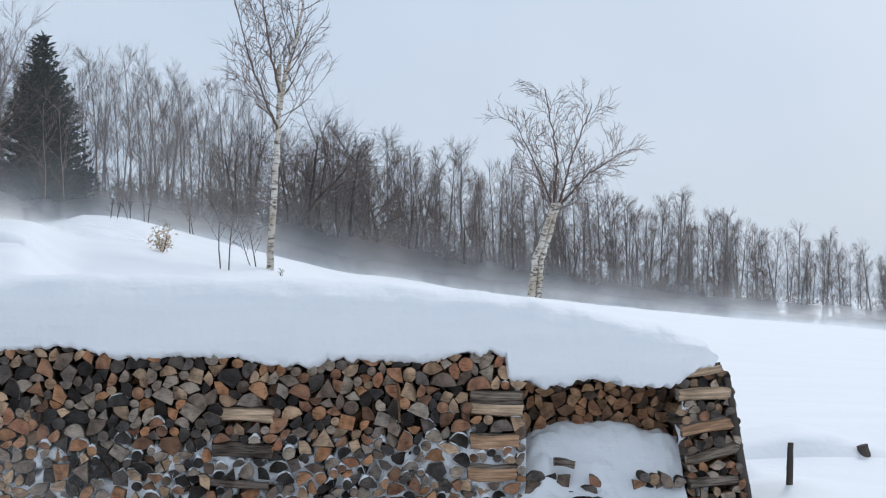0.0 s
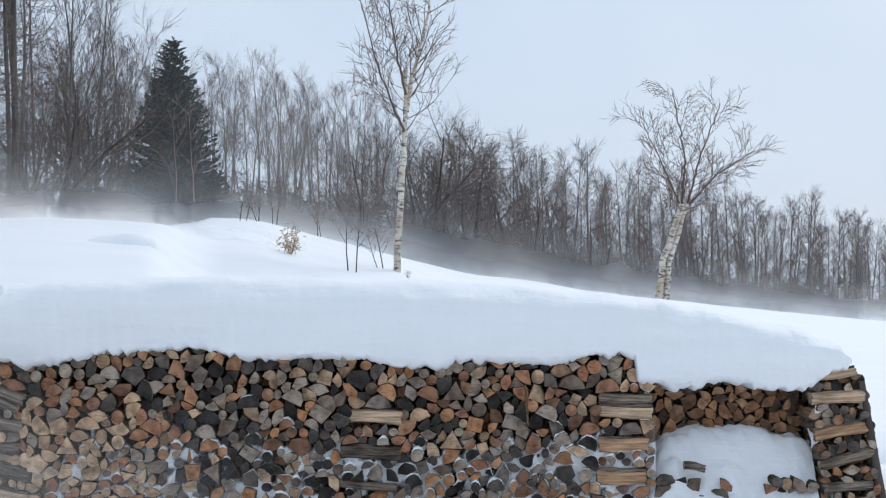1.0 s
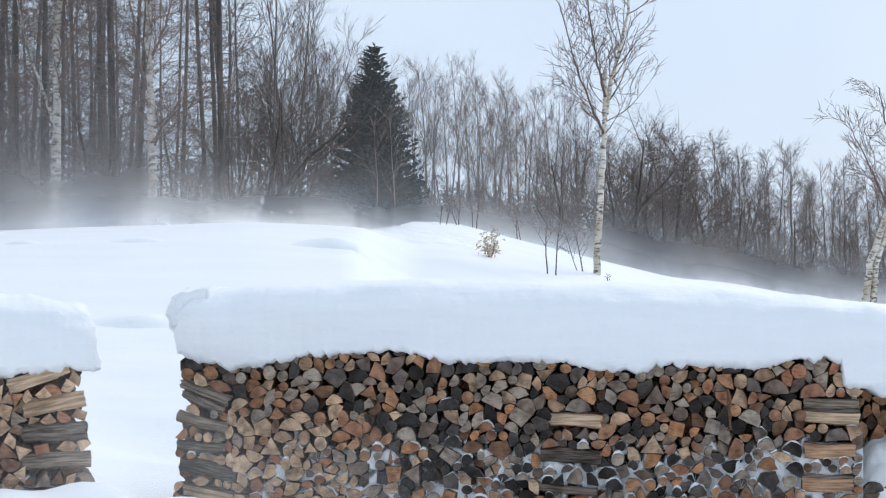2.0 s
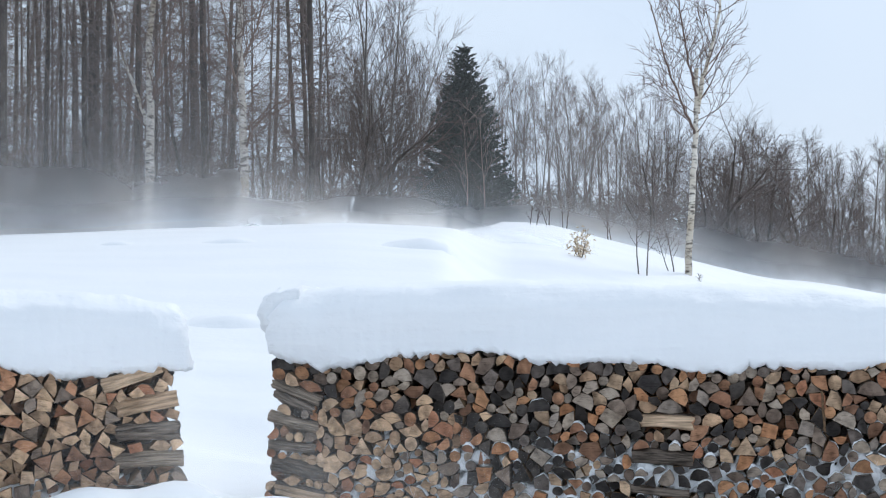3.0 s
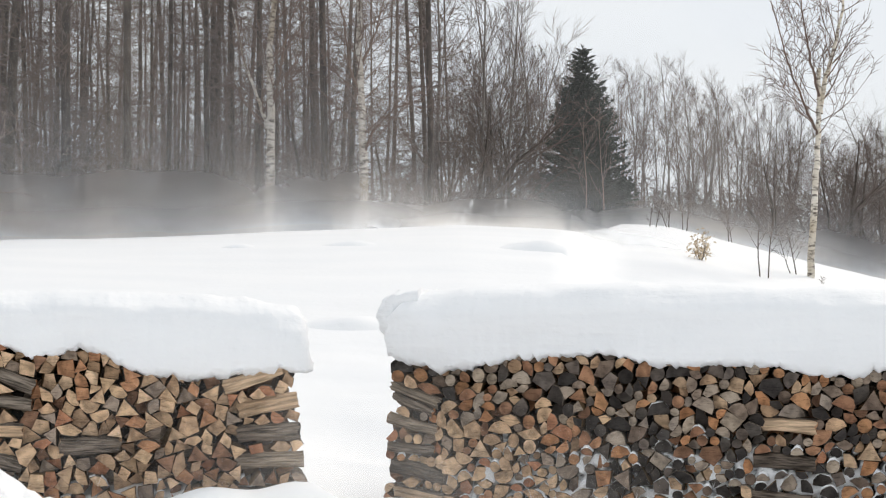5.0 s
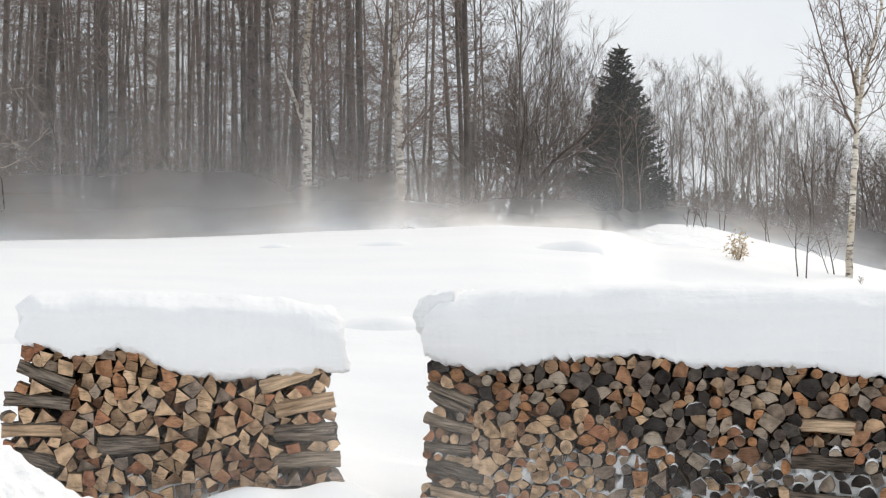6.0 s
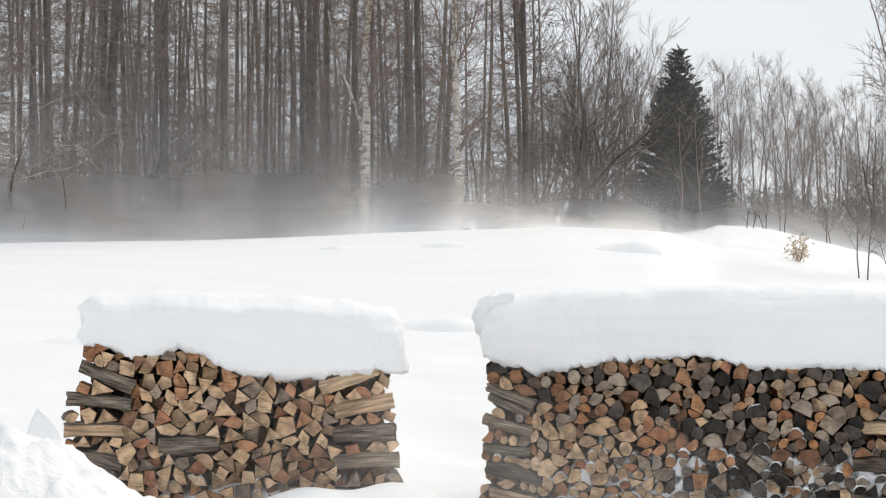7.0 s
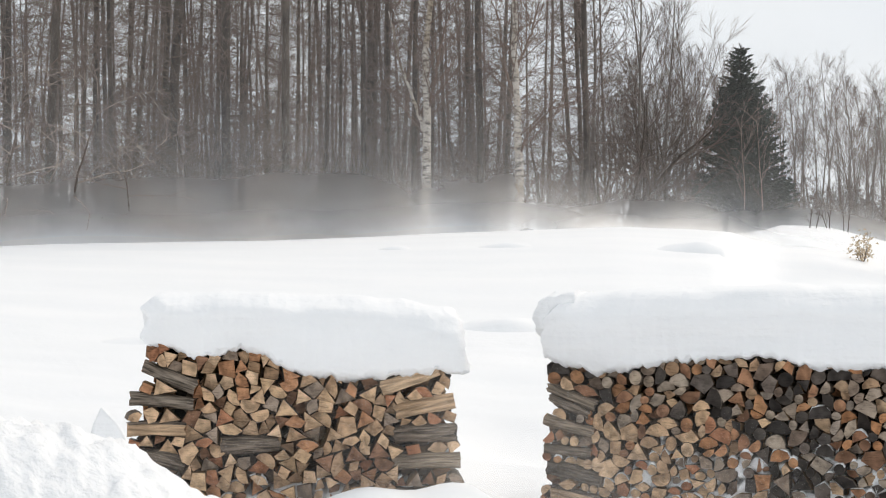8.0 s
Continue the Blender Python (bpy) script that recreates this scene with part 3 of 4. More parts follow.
def build_bay():
    rear = thing("rear_firewood_row", "reddish split logs in the sheltered rear row", "firewood stack", LONG)

    fill_logs(21, rear, 1.5, 3.05, lambda z: 1.5, lambda z: 3.05, lambda x: 0.5, bay_edge, BAY_MIX, (0.046, 0.070), [], RED_END, y=0.47)
    rear_logs(24, rear, 1.55, 3.0, lambda x: 0.66, 0.50)
    rear_logs(25, rear, 1.50, 3.05, lambda x: bay_edge(x) + 0.08, 0.84, 0.3)
    low = thing("low_firewood", "few split logs half buried in snow", "firewood", LONG)

    fill_logs(22, low, 1.7, 2.95, lambda z: 1.7, lambda z: 2.95, lambda x: 0.16,
              lambda x: 0.40 - 0.22 * math.exp(-((x - 2.42) / 0.13) ** 2) - 0.14 * math.exp(-((x - 2.12) / 0.07) ** 2) + 0.05 * nz(x * 5, 1.0), END_MIX, (0.055, 0.08), [], OLD_END, slack=0.03, inner=False)
    crib = thing("firewood_crib", "crossed stack end of pale and grey firewood", "firewood stack", LONG)
    rails = [(2.87, 1.145, 3.24, 1.215, 0.075, "split"), (2.90, 0.985, 3.30, 1.005, 0.10, "split"), (2.925, 0.70, 3.335, 0.79, 0.11, "split"), (2.96, 0.49, 3.36, 0.572, 0.08, "grey"),
             (2.98, 0.30, 3.36, 0.33, 0.08, "bark")]
    rng = random.Random(6)
    for r in rails:
        rail_log(rng, crib, *r, y=-0.03)

    def crib_side(z):
        return 2.87 + (1.15 - z) * 0.13
    fill_logs(23, crib, 2.85, 3.45, crib_side, lambda z: crib_side(z) + 0.45, lambda x: 0.05, lambda x: 1.20 - (3.3 - x) * 0.15, END_MIX, (0.040, 0.062), rails, OLD_END, slack=0.0)
    packed_snow(crib, 2.93, 3.30, 0.05, 1.1, lambda x, z: 1.6 * nz(x * 5, z * 5, 8.0) + 0.45 - 2.2 * (x - 2.95), deep=0.3)
    pole = thing("leaning_pole", "dark rough pole leaning against the stack end", "pole")
    n, rings = 9, 14
    verts, faces = [], []
    a, b = Vector((3.465, 12.98, 0.0)), Vector((3.285, 13.02, 1.12))
    for k in range(rings):
        t = k / (rings - 1)
        c = a.lerp(b, t)
        for i in range(n):
            g = 2 * math.pi * i / n
            w = 0.036 * (1 - 0.25 * t) * (1 + 0.18 * nz(i * 1.3, t * 6, 2.0))
            verts.append(c + Vector((w * math.cos(g), w * math.sin(g), 0)))
    for k in range(rings - 1):
        for i in range(n):
            j = (i + 1) % n
            faces.append((k * n + i, k * n + j, (k + 1) * n + j, (k + 1) * n + i))
    faces.append(tuple(range((rings - 1) * n, rings * n)))
    part("shaft", verts, faces, DARK_BARK, pole)


build_bay()


def build_loose_wood():
    rng = random.Random(4)
    billet = thing("loose_log", "short dark billet lying on the snow mound", "firewood", LONG)
    rail_log(rng, billet, 1.93, 0.475, 2.09, 0.465, 0.06, "bark", y=-0.02)
    stick = thing("stick", "thin brown stick leaning on the stack face", "stick", LONG)
    a, b = Vector((0.745, -0.065, 0.80)), Vector((0.725, -0.05, 1.10))
    verts = []
    for k in range(7):
        c = a.lerp(b, k / 6) + Vector((0.006 * nz(k * 0.9, 2.0), 0, 0))
        for i in range(6):
            g = 2 * math.pi * i / 6
            verts.append(c + Vector((math.cos(g), math.sin(g), 0)) * 0.009)
    faces = [(k * 6 + i, k * 6 + (i + 1) % 6, (k + 1) * 6 + (i + 1) % 6, (k + 1) * 6 + i) for k in range(6) for i in range(6)]
    part("shaft", verts, faces, SPLIT, stick)


build_loose_wood()


def build_bay_snow():
    """The smooth heap that has blown into the open bay and buried its front."""
    verts, faces = [], []
    nx, ny = 90, 54
    for j in range(ny + 1):
        for i in range(nx + 1):
            x, y = 1.62 + 1.33 * i / nx, 12.78 + 0.80 * j / ny
            rise = curve_at([(1.64, 0.36), (1.90, 0.50), (2.2, 0.53), (2.48, 0.54), (2.8, 0.47), (2.95, 0.42)], x)
            z = 0.20 + rise * smooth01((y - 12.88 - 0.10 * nz(x * 3.0, 2.0)) / 0.50)
            z += 0.07 * nz(x * 2.6, y * 3.2) + 0.045 * abs(nz(x * 6, y * 6, 3)) + 0.018 * nz(x * 15, y * 15, 5)
            verts.append((x, y, z))
    for j in range(ny):
        for i in range(nx):
            a = j * (nx + 1) + i
            faces.append((a, a + 1, a + nx + 2, a + nx + 1))
    ob = part("snow_mound", verts, faces, SNOW_CAP, smooth=True)
    tagged(ob, "smooth snow heap filling the open bay of the stack", "snow")


build_bay_snow()


def cap_bottom(x):
    return line_at(LONG_EDGE[:-1], x) + ragged(x) - 0.012 if x < 1.56 else bay_edge(x) - 0.012


LONG_TOP = [(-3.7, 1.72), (-3.5, 1.80), (-3.24, 1.872), (-2.67, 1.915), (-1.82, 1.935), (-1.0, 1.915), (-0.2, 1.895), (0.67, 1.855), (1.33, 1.805), (1.75, 1.745), (2.1, 1.68), (2.8, 1.535), (3.05, 1.44), (3.2, 1.34)]
snow_cap("snow_blanket", "thick rounded white snow layer on the long stack", -3.49, 3.20, cap_bottom, lambda x: curve_at(LONG_TOP, x), -0.10, 1.05, LONG, 3)


def build_curl():
    """The wind-carved lip of snow that curls over the end of the long stack."""
    bends = [(-3.36, 1.46, 0.06), (-3.43, 1.53, 0.10), (-3.475, 1.62, 0.125), (-3.465, 1.71, 0.12), (-3.38, 1.77, 0.10), (-3.24, 1.80, 0.07)]
    verts, faces = [], []
    nu, nv = 26, 12
    rows = 14
    for j in range(rows + 1):
        y = 0.02 + 0.75 * j / rows
        fade = 1 - 0.35 * (2 * j / rows - 1) ** 4
        outer, inner = [], []
        for i in range(nu + 1):
            f = i / nu * (len(bends) - 1)
            k = min(int(f), len(bends) - 2)
            x, z, r = (bends[k][q] + (bends[k + 1][q] - bends[k][q]) * (f - k) for q in range(3))
            a = math.pi * (1.25 - 0.75 * i / nu)
            r = r * fade * (1 + 0.55 * nz(i * 0.28, y * 4, 3.0) + 0.3 * nz(i * 0.6, y * 9, 6.0))
            outer.append((x + r * math.cos(a), y, z + r * math.sin(a)))
            inner.append((x - 0.7 * r * math.cos(a), y, z - 0.7 * r * math.sin(a)))
        verts += outer + inner[::-1]
    w = 2 * (nu + 1)
    for j in range(rows):
        for i in range(w):
            k = (i + 1) % w
            faces.append((j * w + i, j * w + k, (j + 1) * w + k, (j + 1) * w + i))
    faces += [tuple(range(w - 1, -1, -1)), tuple(range(rows * w, (rows + 1) * w))]
    ob = part("snow_curl", verts, faces, SNOW_CAP, smooth=True)
    ob.matrix_world = LONG
    tagged(ob, "wind-carved curl of snow at the stack's end", "snow")


build_curl()

# the short stack, turned towards the yard
SHORT = pose(-4.865, 11.297, 0, 0, 0, 23.3)
SHORT_EDGE = [(-1.10, 1.46), (-0.97, 1.48), (-0.90, 1.49), (-0.70, 1.40), (-0.47, 1.43), (-0.37, 1.455), (-0.17, 1.41), (-0.10, 1.345), (0.09, 1.26), (0.25, 1.27), (0.41, 1.24), (0.66, 1.255), (1.02, 1.305), (1.25, 1.24)]


def short_edge(x):
    return line_at(SHORT_EDGE, x) + 0.5 * ragged(x + 20)


SHORT_RAILS = [(-1.05, 1.335, -0.67, 1.195, 0.10, "bark"), (-1.14, 1.10, -0.69, 1.07, 0.095, "bark"), (-1.155, 0.885, -0.75, 0.89, 0.10, "split"), (-1.08, 0.73, -0.76, 0.635, 0.11, "bark"),
               (-0.503, 0.785, -0.085, 0.775, 0.125, "bark"), (0.62, 1.195, 1.04, 1.31, 0.115, "split"), (0.73, 1.0, 1.155, 1.09, 0.115, "split"), (0.735, 0.83, 1.17, 0.865, 0.125, "bark"),
               (0.72, 0.64, 1.20, 0.65, 0.11, "grey"), (-1.15, 0.50, -0.72, 0.49, 0.1, "split"), (0.74, 0.42, 1.2, 0.43, 0.11, "bark")]


def build_short_stack():
    t = thing("firewood_stack", "short stack of fresh tan split firewood under snow", "firewood stack", SHORT)
    rng = random.Random(8)
    for r in SHORT_RAILS:
        rail_log(rng, t, *r, y=-0.03)

    def side_a(z):
        return -0.99 - 0.28 * min(0.68, 1.48 - z)

    def side_b(z):
        return 1.12 + 0.10 * (1.3 - z)

    def cover(x, z):
        return 1.6 * nz(x * 3, z * 3, 6.0) + 1.3 * smooth01((0.72 - z) / 0.4) - 0.5
    fill_logs(31, t, -1.22, 1.26, side_a, side_b, lambda x: 0.05, short_edge, NEW_MIX, (0.046, 0.070), SHORT_RAILS, NEW_END, cover=cover, out=0.09)
    rear_logs(32, t, -0.99, 1.14, lambda x: short_edge(x) + 0.06, 0.42)
    packed_snow(t, -1.05, 1.15, 0.05, 0.8, cover)


build_short_stack()
SHORT_TOP = [(-1.25, 1.72), (-1.06, 1.80), (-0.9, 1.855), (-0.28, 1.868), (0.34, 1.85), (0.75, 1.81), (1.1, 1.745), (1.3, 1.66)]
snow_cap("snow_blanket", "thick rounded white snow layer on the short stack", -1.05, 1.25, lambda x: short_edge(x) - 0.012, lambda x: curve_at(SHORT_TOP, x), -0.10, 0.95, SHORT, 14)


# ---- snow forms and small things in the yard ----
def build_bank():
    verts, faces = [], []
    na, nd = 200, 110
    for j in range(nd + 1):
        for i in range(na + 1):
            az = -46 + 23.5 * i / na
            d = 5.0 + 5.2 * j / nd
            x, y = d * math.sin(radians(az)), d * math.cos(radians(az))
            crest = curve_at([(-46, 1.6), (-36, 1.48), (-32.7, 1.33), (-29, 1.17), (-25.7, 0.90), (-22.5, 0.05)], az)
            z = crest * math.exp(-((d - 8.1) / 1.15) ** 2) - 0.05
            z += (0.08 * nz(x * 2.2, y * 2.2, 3) + 0.06 * abs(nz(x * 5, y * 5, 8)) + 0.040 * nz(x * 11, y * 11, 1) + 0.026 * nz(x * 22, y * 22, 6)) * min(1, crest)
            verts.append((x, y, z))
    for j in range(nd):
        for i in range(na):
            a = j * (na + 1) + i
            faces.append((a, a + 1, a + na + 2, a + na + 1))
    ob = part("snow_bank", verts, faces, SNOW_LUMPY, smooth=True)
    tagged(ob, "lumpy shovelled snow bank in front of the short stack", "snow bank")


build_bank()


def snow_block(name, label, p, size, turn, seed):
    bm = bmesh.new()
    bmesh.ops.create_cube(bm, size=1.0)
    bmesh.ops.subdivide_edges(bm, edges=bm.edges[:], cuts=5, use_grid_fill=True)
    for v in bm.verts:
        k = v.co.z + 0.5
        v.co.x = v.co.x * (1 - k) ** 0.85 - 0.26 * k
        v.co.y *= 1 - 0.85 * k
        v.co += Vector((nz(v.co.x * 3, v.co.y * 3, seed), nz(v.co.y * 3, v.co.z * 3, seed + 5), nz(v.co.z * 3, v.co.x * 3, seed + 9))) * 0.08
        v.co = Vector((v.co.x * size[0], v.co.y * size[1], k * size[2] - 0.05))
    me = bpy.data.meshes.new(name)
    bm.to_mesh(me)
    bm.free()
    me.polygons.foreach_set("use_smooth", [True] * len(me.polygons))
    me.materials.append(SNOW_CAP)
    ob = new(name, me)
    ob.matrix_world = pose(*p, 0, 0, turn)
    return tagged(ob, label, "snow block")


snow_block("snow_block", "pointed block of wind-carved snow behind the snow bank", (-5.40, 9.83, 0.55), (0.55, 0.4, 0.62), 20, 2.0)


def post(name, label, p, h, r, lean, category):
    t = thing(name, label, category, pose(*p, 0, lean, 0))
    n, rings = 9, 8
    verts, faces = [], []
    for k in range(rings):
        q = k / (rings - 1)
        for i in range(n):
            g = 2 * math.pi * i / n
            w = r * (1.1 - 0.2 * q) * (1 + 0.2 * nz(i, q * 4, h * 9))
            verts.append((w * math.cos(g), w * math.sin(g), h * q - 0.1 * (1 - q)))
    for k in range(rings - 1):
        for i in range(n):
            j = (i + 1) % n
            faces.append((k * n + i, k * n + j, (k + 1) * n + j, (k + 1) * n + i))
    faces.append(tuple(range((rings - 1) * n, rings * n)))
    part("shaft", verts, faces, DARK_BARK, t)


post("stake", "short dark wooden stake standing in the snow", polar(16.15, 14.3, -0.02), 0.36, 0.028, 2, "stake")
post("stump", "small dark stump end poking out of snow", polar(18.55, 17.4, -0.02), 0.13, 0.06, -14, "stump")


# ---- trees ----
def tube(buf, pts, radii, sides):
    verts, faces = buf
    o = len(verts)
    n = len(pts)
    for k, (p, r) in enumerate(zip(pts, radii)):
        d = (pts[min(k + 1, n - 1)] - pts[max(k - 1, 0)]).normalized()
        u = d.orthogonal().normalized()
        w = d.cross(u)
        for i in range(sides):
            a = 2 * math.pi * i / sides
            verts.append(p + (u * math.cos(a) + w * math.sin(a)) * r)
    for k in range(n - 1):
        for i in range(sides):
            j = (i + 1) % sides
            faces.append((o + k * sides + i, o + k * sides + j, o + (k + 1) * sides + j, o + (k + 1) * sides + i))


def path(rng, p, d, length, segs, wander, rise):
    pts = [p.copy()]
    d = d.normalized()
    for _ in range(segs):
        d = (d + Vector((rng.gauss(0, wander), rng.gauss(0, wander), rng.gauss(0, wander) + rise))).normalized()
        pts.append(pts[-1] + d * (length / segs))
    return pts


def along(pts, t):
    f = t * (len(pts) - 1)
    k = min(int(f), len(pts) - 2)
    return pts[k].lerp(pts[k + 1], f - k), (pts[k + 1] - pts[k]).normalized()


def shoots(rng, buf, pts, r0, spec, depth, least=0.005):
    """Side shoots along a limb. spec rows: count, first place, angle, length, radius ratio, segments, wander, rise."""
    if depth >= len(spec):
        return
    count, start, angle, length, thin, segs, wander, rise, sides, taper = spec[depth]
    for k in range(count):
        t = start + (0.99 - start) * (k + rng.random()) / count
        p, d = along(pts, t)
        side = d.orthogonal()
        side.rotate(Matrix.Rotation(rng.uniform(0, 2 * math.pi), 3, d))
        a = radians(angle * rng.uniform(0.75, 1.25))
        way = d * math.cos(a) + side * math.sin(a)
        ln = length * (1 - taper * (t - start) / (1 - start)) * rng.uniform(0.65, 1.2)
        r = max(least, r0 * thin * (1 - 0.6 * t))
        q = path(rng, p, way, ln, segs, wander, rise)
        tube(buf, q, [r * (1 - 0.75 * i / segs) for i in range(segs + 1)], sides)
        shoots(rng, buf, q, r, spec, depth + 1, least)


def bare_tree(name, label, seed, height, radius, spec, bark, twigs, lean=(0, 0), wander=0.02, top=0.15, stems=1, spread=0.12, group="", least=0.006):
    rng = random.Random(seed)
    t = thing(name, label, "tree", None, group)
    crown = ([], [])
    for s in range(stems):
        d = Vector((lean[0] + rng.gauss(0, spread) * (stems > 1), lean[1] + rng.gauss(0, spread) * (stems > 1), 1))
        h = height * (1 if s == 0 else rng.uniform(0.7, 0.98))
        base = Vector((rng.uniform(-1, 1), rng.uniform(-1, 1), 0)) * 0.12 * (stems > 1) + Vector((0, 0, -0.3))
        pts = path(rng, base, d, h, 12, wander, 0.01)
        r0 = radius * (1 if s == 0 else rng.uniform(0.6, 0.95))
        trunk = ([], [])
        tube(trunk, pts, [r0 * (1 - (1 - top) * (i / 12) ** 1.1) * (1.15 if i == 0 else 1) for i in range(13)], 8)
        part("trunk", *trunk, bark, t, smooth=True)
        shoots(rng, crown, pts, r0, spec, 0, least)
    part("crown", *crown, twigs, t, "bare leafless twigs")
    return t


# count, first place, angle, length, thinness, segments, wander, rise, sides, taper
TALL = [(96, 0.05, 80, 2.1, 0.22, 3, 0.12, 0.05, 3, 0.45), (9, 0.15, 52, 0.85, 0.6, 2, 0.12, 0.03, 3, 0.3)]
SLENDER = [(14, 0.36, 24, 2.9, 0.36, 4, 0.035, 0.05, 3, 0.6), (8, 0.25, 25, 1.0, 0.5, 2, 0.04, 0.06, 3, 0.35), (3, 0.3, 24, 0.5, 0.6, 1, 0.05, 0.05, 3, 0.2)]
BUSHY = [(12, 0.12, 54, 2.8, 0.5, 5, 0.10, 0.06, 4, 0.35), (7, 0.2, 44, 1.25, 0.5, 3, 0.10, 0.06, 3, 0.3), (2, 0.2, 40, 0.75, 0.7, 1, 0.1, 0.0, 3, 0.2)]
FAR = [(22, 0.22, 30, 2.4, 0.36, 3, 0.05, 0.06, 3, 0.55), (8, 0.15, 30, 1.0, 0.5, 1, 0.06, 0.06, 3, 0.35), (3, 0.3, 28, 0.5, 0.6, 1, 0.06, 0.04, 3, 0.2)]
PLACED = {}


def place(template, az, d, scale=1.0, turn=0.0, tilt=0.0):
    m = Matrix.Translation(polar(az, d)) @ pose(0, 0, 0, 0, tilt, turn) @ Matrix.Scale(scale, 4)
    if template.name in PLACED:
        ob = copy_thing(template, m)
    else:
        PLACED[template.name] = True
        ob = template
    ob.matrix_world = m
    return ob


rngT = random.Random(77)
tall = [bare_tree("forest_tree", "tall dark forest tree with thin dead branches", 100 + k, 19, (0.105, 0.15, 0.09, 0.125, 0.11)[k], TALL, DARK_BARK, TWIGS, wander=0.014, top=0.3, group="tall trees of the wood", least=0.012) for k in range(5)]
slender = [bare_tree("hardwood_tree", "slender bare grey hardwood with rising branches", 120 + k, 11.5, 0.085, SLENDER, GREY_BARK, TWIGS, wander=0.025, stems=1 + k % 2, group="bare trees along the field edge", least=0.009) for k in range(5)]
bushy = [bare_tree("bare_bush", "wide bare bushy tree of thin brown twigs", 140 + k, 4.6, 0.10, BUSHY, DARK_BARK, RED_TWIGS, wander=0.06, stems=3, spread=0.28, group="bare bushes along the wood") for k in range(4)]
far_trees = [bare_tree("distant_tree", "bare grey tree at the far field edge", 160 + k, 12.0, 0.12, FAR, GREY_BARK, TWIGS, wander=0.03, stems=1 + k % 2, group="distant trees", least=0.011) for k in range(4)]

BACKWOOD = [(60, 0.03, 66, 2.3, 0.22, 2, 0.08, 0.06, 3, 0.45), (8, 0.2, 46, 1.1, 0.6, 1, 0.09, 0.04, 3, 0.3)]
backwood = [bare_tree("forest_tree", "tall brown tree deep in the wood", 180 + k, 20, 0.12, BACKWOOD, DARK_BARK, TWIGS, wander=0.02, top=0.3, group="tall trees of the wood", least=0.016) for k in range(4)]
ARCHING = [(7, 0.2, 55, 2.2, 0.5, 5, 0.09, -0.03, 3, 0.3), (4, 0.3, 40, 0.8, 0.5, 2, 0.08, 0.0, 3, 0.3)]
brush = [bare_tree("bare_shrub", "spreading pale brown bare shrub before the wood", 190 + k, 4.6, 0.045, ARCHING, TWIGS, PALE_TWIGS, wander=0.10, stems=4, spread=0.45, group="bare shrubs before the wood", least=0.007) for k in range(2)]
for k in range(80):
    az = -39 + 22.5 * (k + rngT.random()) / 80
    place(rngT.choice(backwood), az, rngT.uniform(90, 140), rngT.uniform(0.9, 1.25), rngT.uniform(0, 360), rngT.uniform(-2, 2))
for az, d, sc in ((-33.0, 44, 1.15), (-31.0, 43.5, 1.05), (-28.9, 44, 0.95), (-35.0, 44, 1.2), (-25.8, 45, 0.7)):
    place(rngT.choice(brush), az, d, sc, rngT.uniform(0, 360))

# the tall wood: the foremost trunks, then rows behind
for az, d, s in ((-32.5, 50, 1.0), (-31.3, 47, 1.25), (-29.2, 52, 1.0), (-27.3, 50, 1.1), (-25.55, 46, 1.3), (-23.55, 46, 1.3), (-22.2, 54, 1.0), (-21.0, 50, 0.95), (-20.1, 52, 0.9), (-19.25, 49, 0.9),
                 (-17.05, 48, 0.95), (-16.25, 51, 0.85), (-13.55, 48, 0.95), (-34.5, 49, 1.2), (-36.5, 50, 1.2)):
    place(rngT.choice(tall), az, d, s, rngT.uniform(0, 360), rngT.uniform(-1, 1))
for k in range(74):
    az = -38 + 25.5 * (k / 74) ** 1.25 + rngT.uniform(-0.2, 0.2)
    d = rngT.uniform(55, 95)
    place(rngT.choice(tall), az, d, rngT.uniform(0.75, 1.15), rngT.uniform(0, 360), rngT.uniform(-1.5, 1.5))
for k in range(13):
    az = -37 + 25 * (k + rngT.random()) / 13
    place(rngT.choice(bushy), az, rngT.uniform(47, 58), rngT.uniform(0.55, 0.95), rngT.uniform(0, 360))

# bare trees behind the spruce and along the field edge
WOOD_TOP = [(-13, 8.6), (-8, 8.15), (-4, 7.9), (-2.4, 7.0), (-1, 6.2), (0.5, 5.7), (2.7, 5.15), (4.2, 5.3), (5.5, 4.6), (7, 4.2), (10.2, 3.65), (12, 3.3), (14, 2.75), (16, 2.15), (18, 1.7), (20, 1.45), (25, 1.2)]
TREELINE = [(-13, 75), (-8, 95), (-2, 105), (3, 125), (7, 150), (12, 170), (16, 215), (19, 250), (24, 280)]
THICKET = [(14, 0.05, 42, 1.8, 0.5, 2, 0.08, 0.06, 3, 0.3), (9, 0.1, 40, 0.9, 0.6, 1, 0.08, 0.02, 3, 0.3)]
thicket = [bare_tree("thicket_bush", "low bare thicket bush under the trees", 210 + k, 4.0, 0.06, THICKET, DARK_BARK, TWIGS, wander=0.05, stems=3, spread=0.3, group="thicket under the trees", least=0.018) for k in range(3)]
for k in range(26):
    az = -39 + 29 * (k + rngT.random()) / 26
    place(rngT.choice(thicket), az, rngT.uniform(52, 80), rngT.choice((0.4, 0.55, 0.7, 0.9, 1.25)), rngT.uniform(0, 360))
for k in range(36):
    az = -10.5 + 8 * (k + rngT.random()) / 36
    place(rngT.choice(thicket), az, line_at(TREELINE, az) * rngT.uniform(0.95, 1.2), rngT.uniform(0.6, 1.1), rngT.uniform(0, 360))
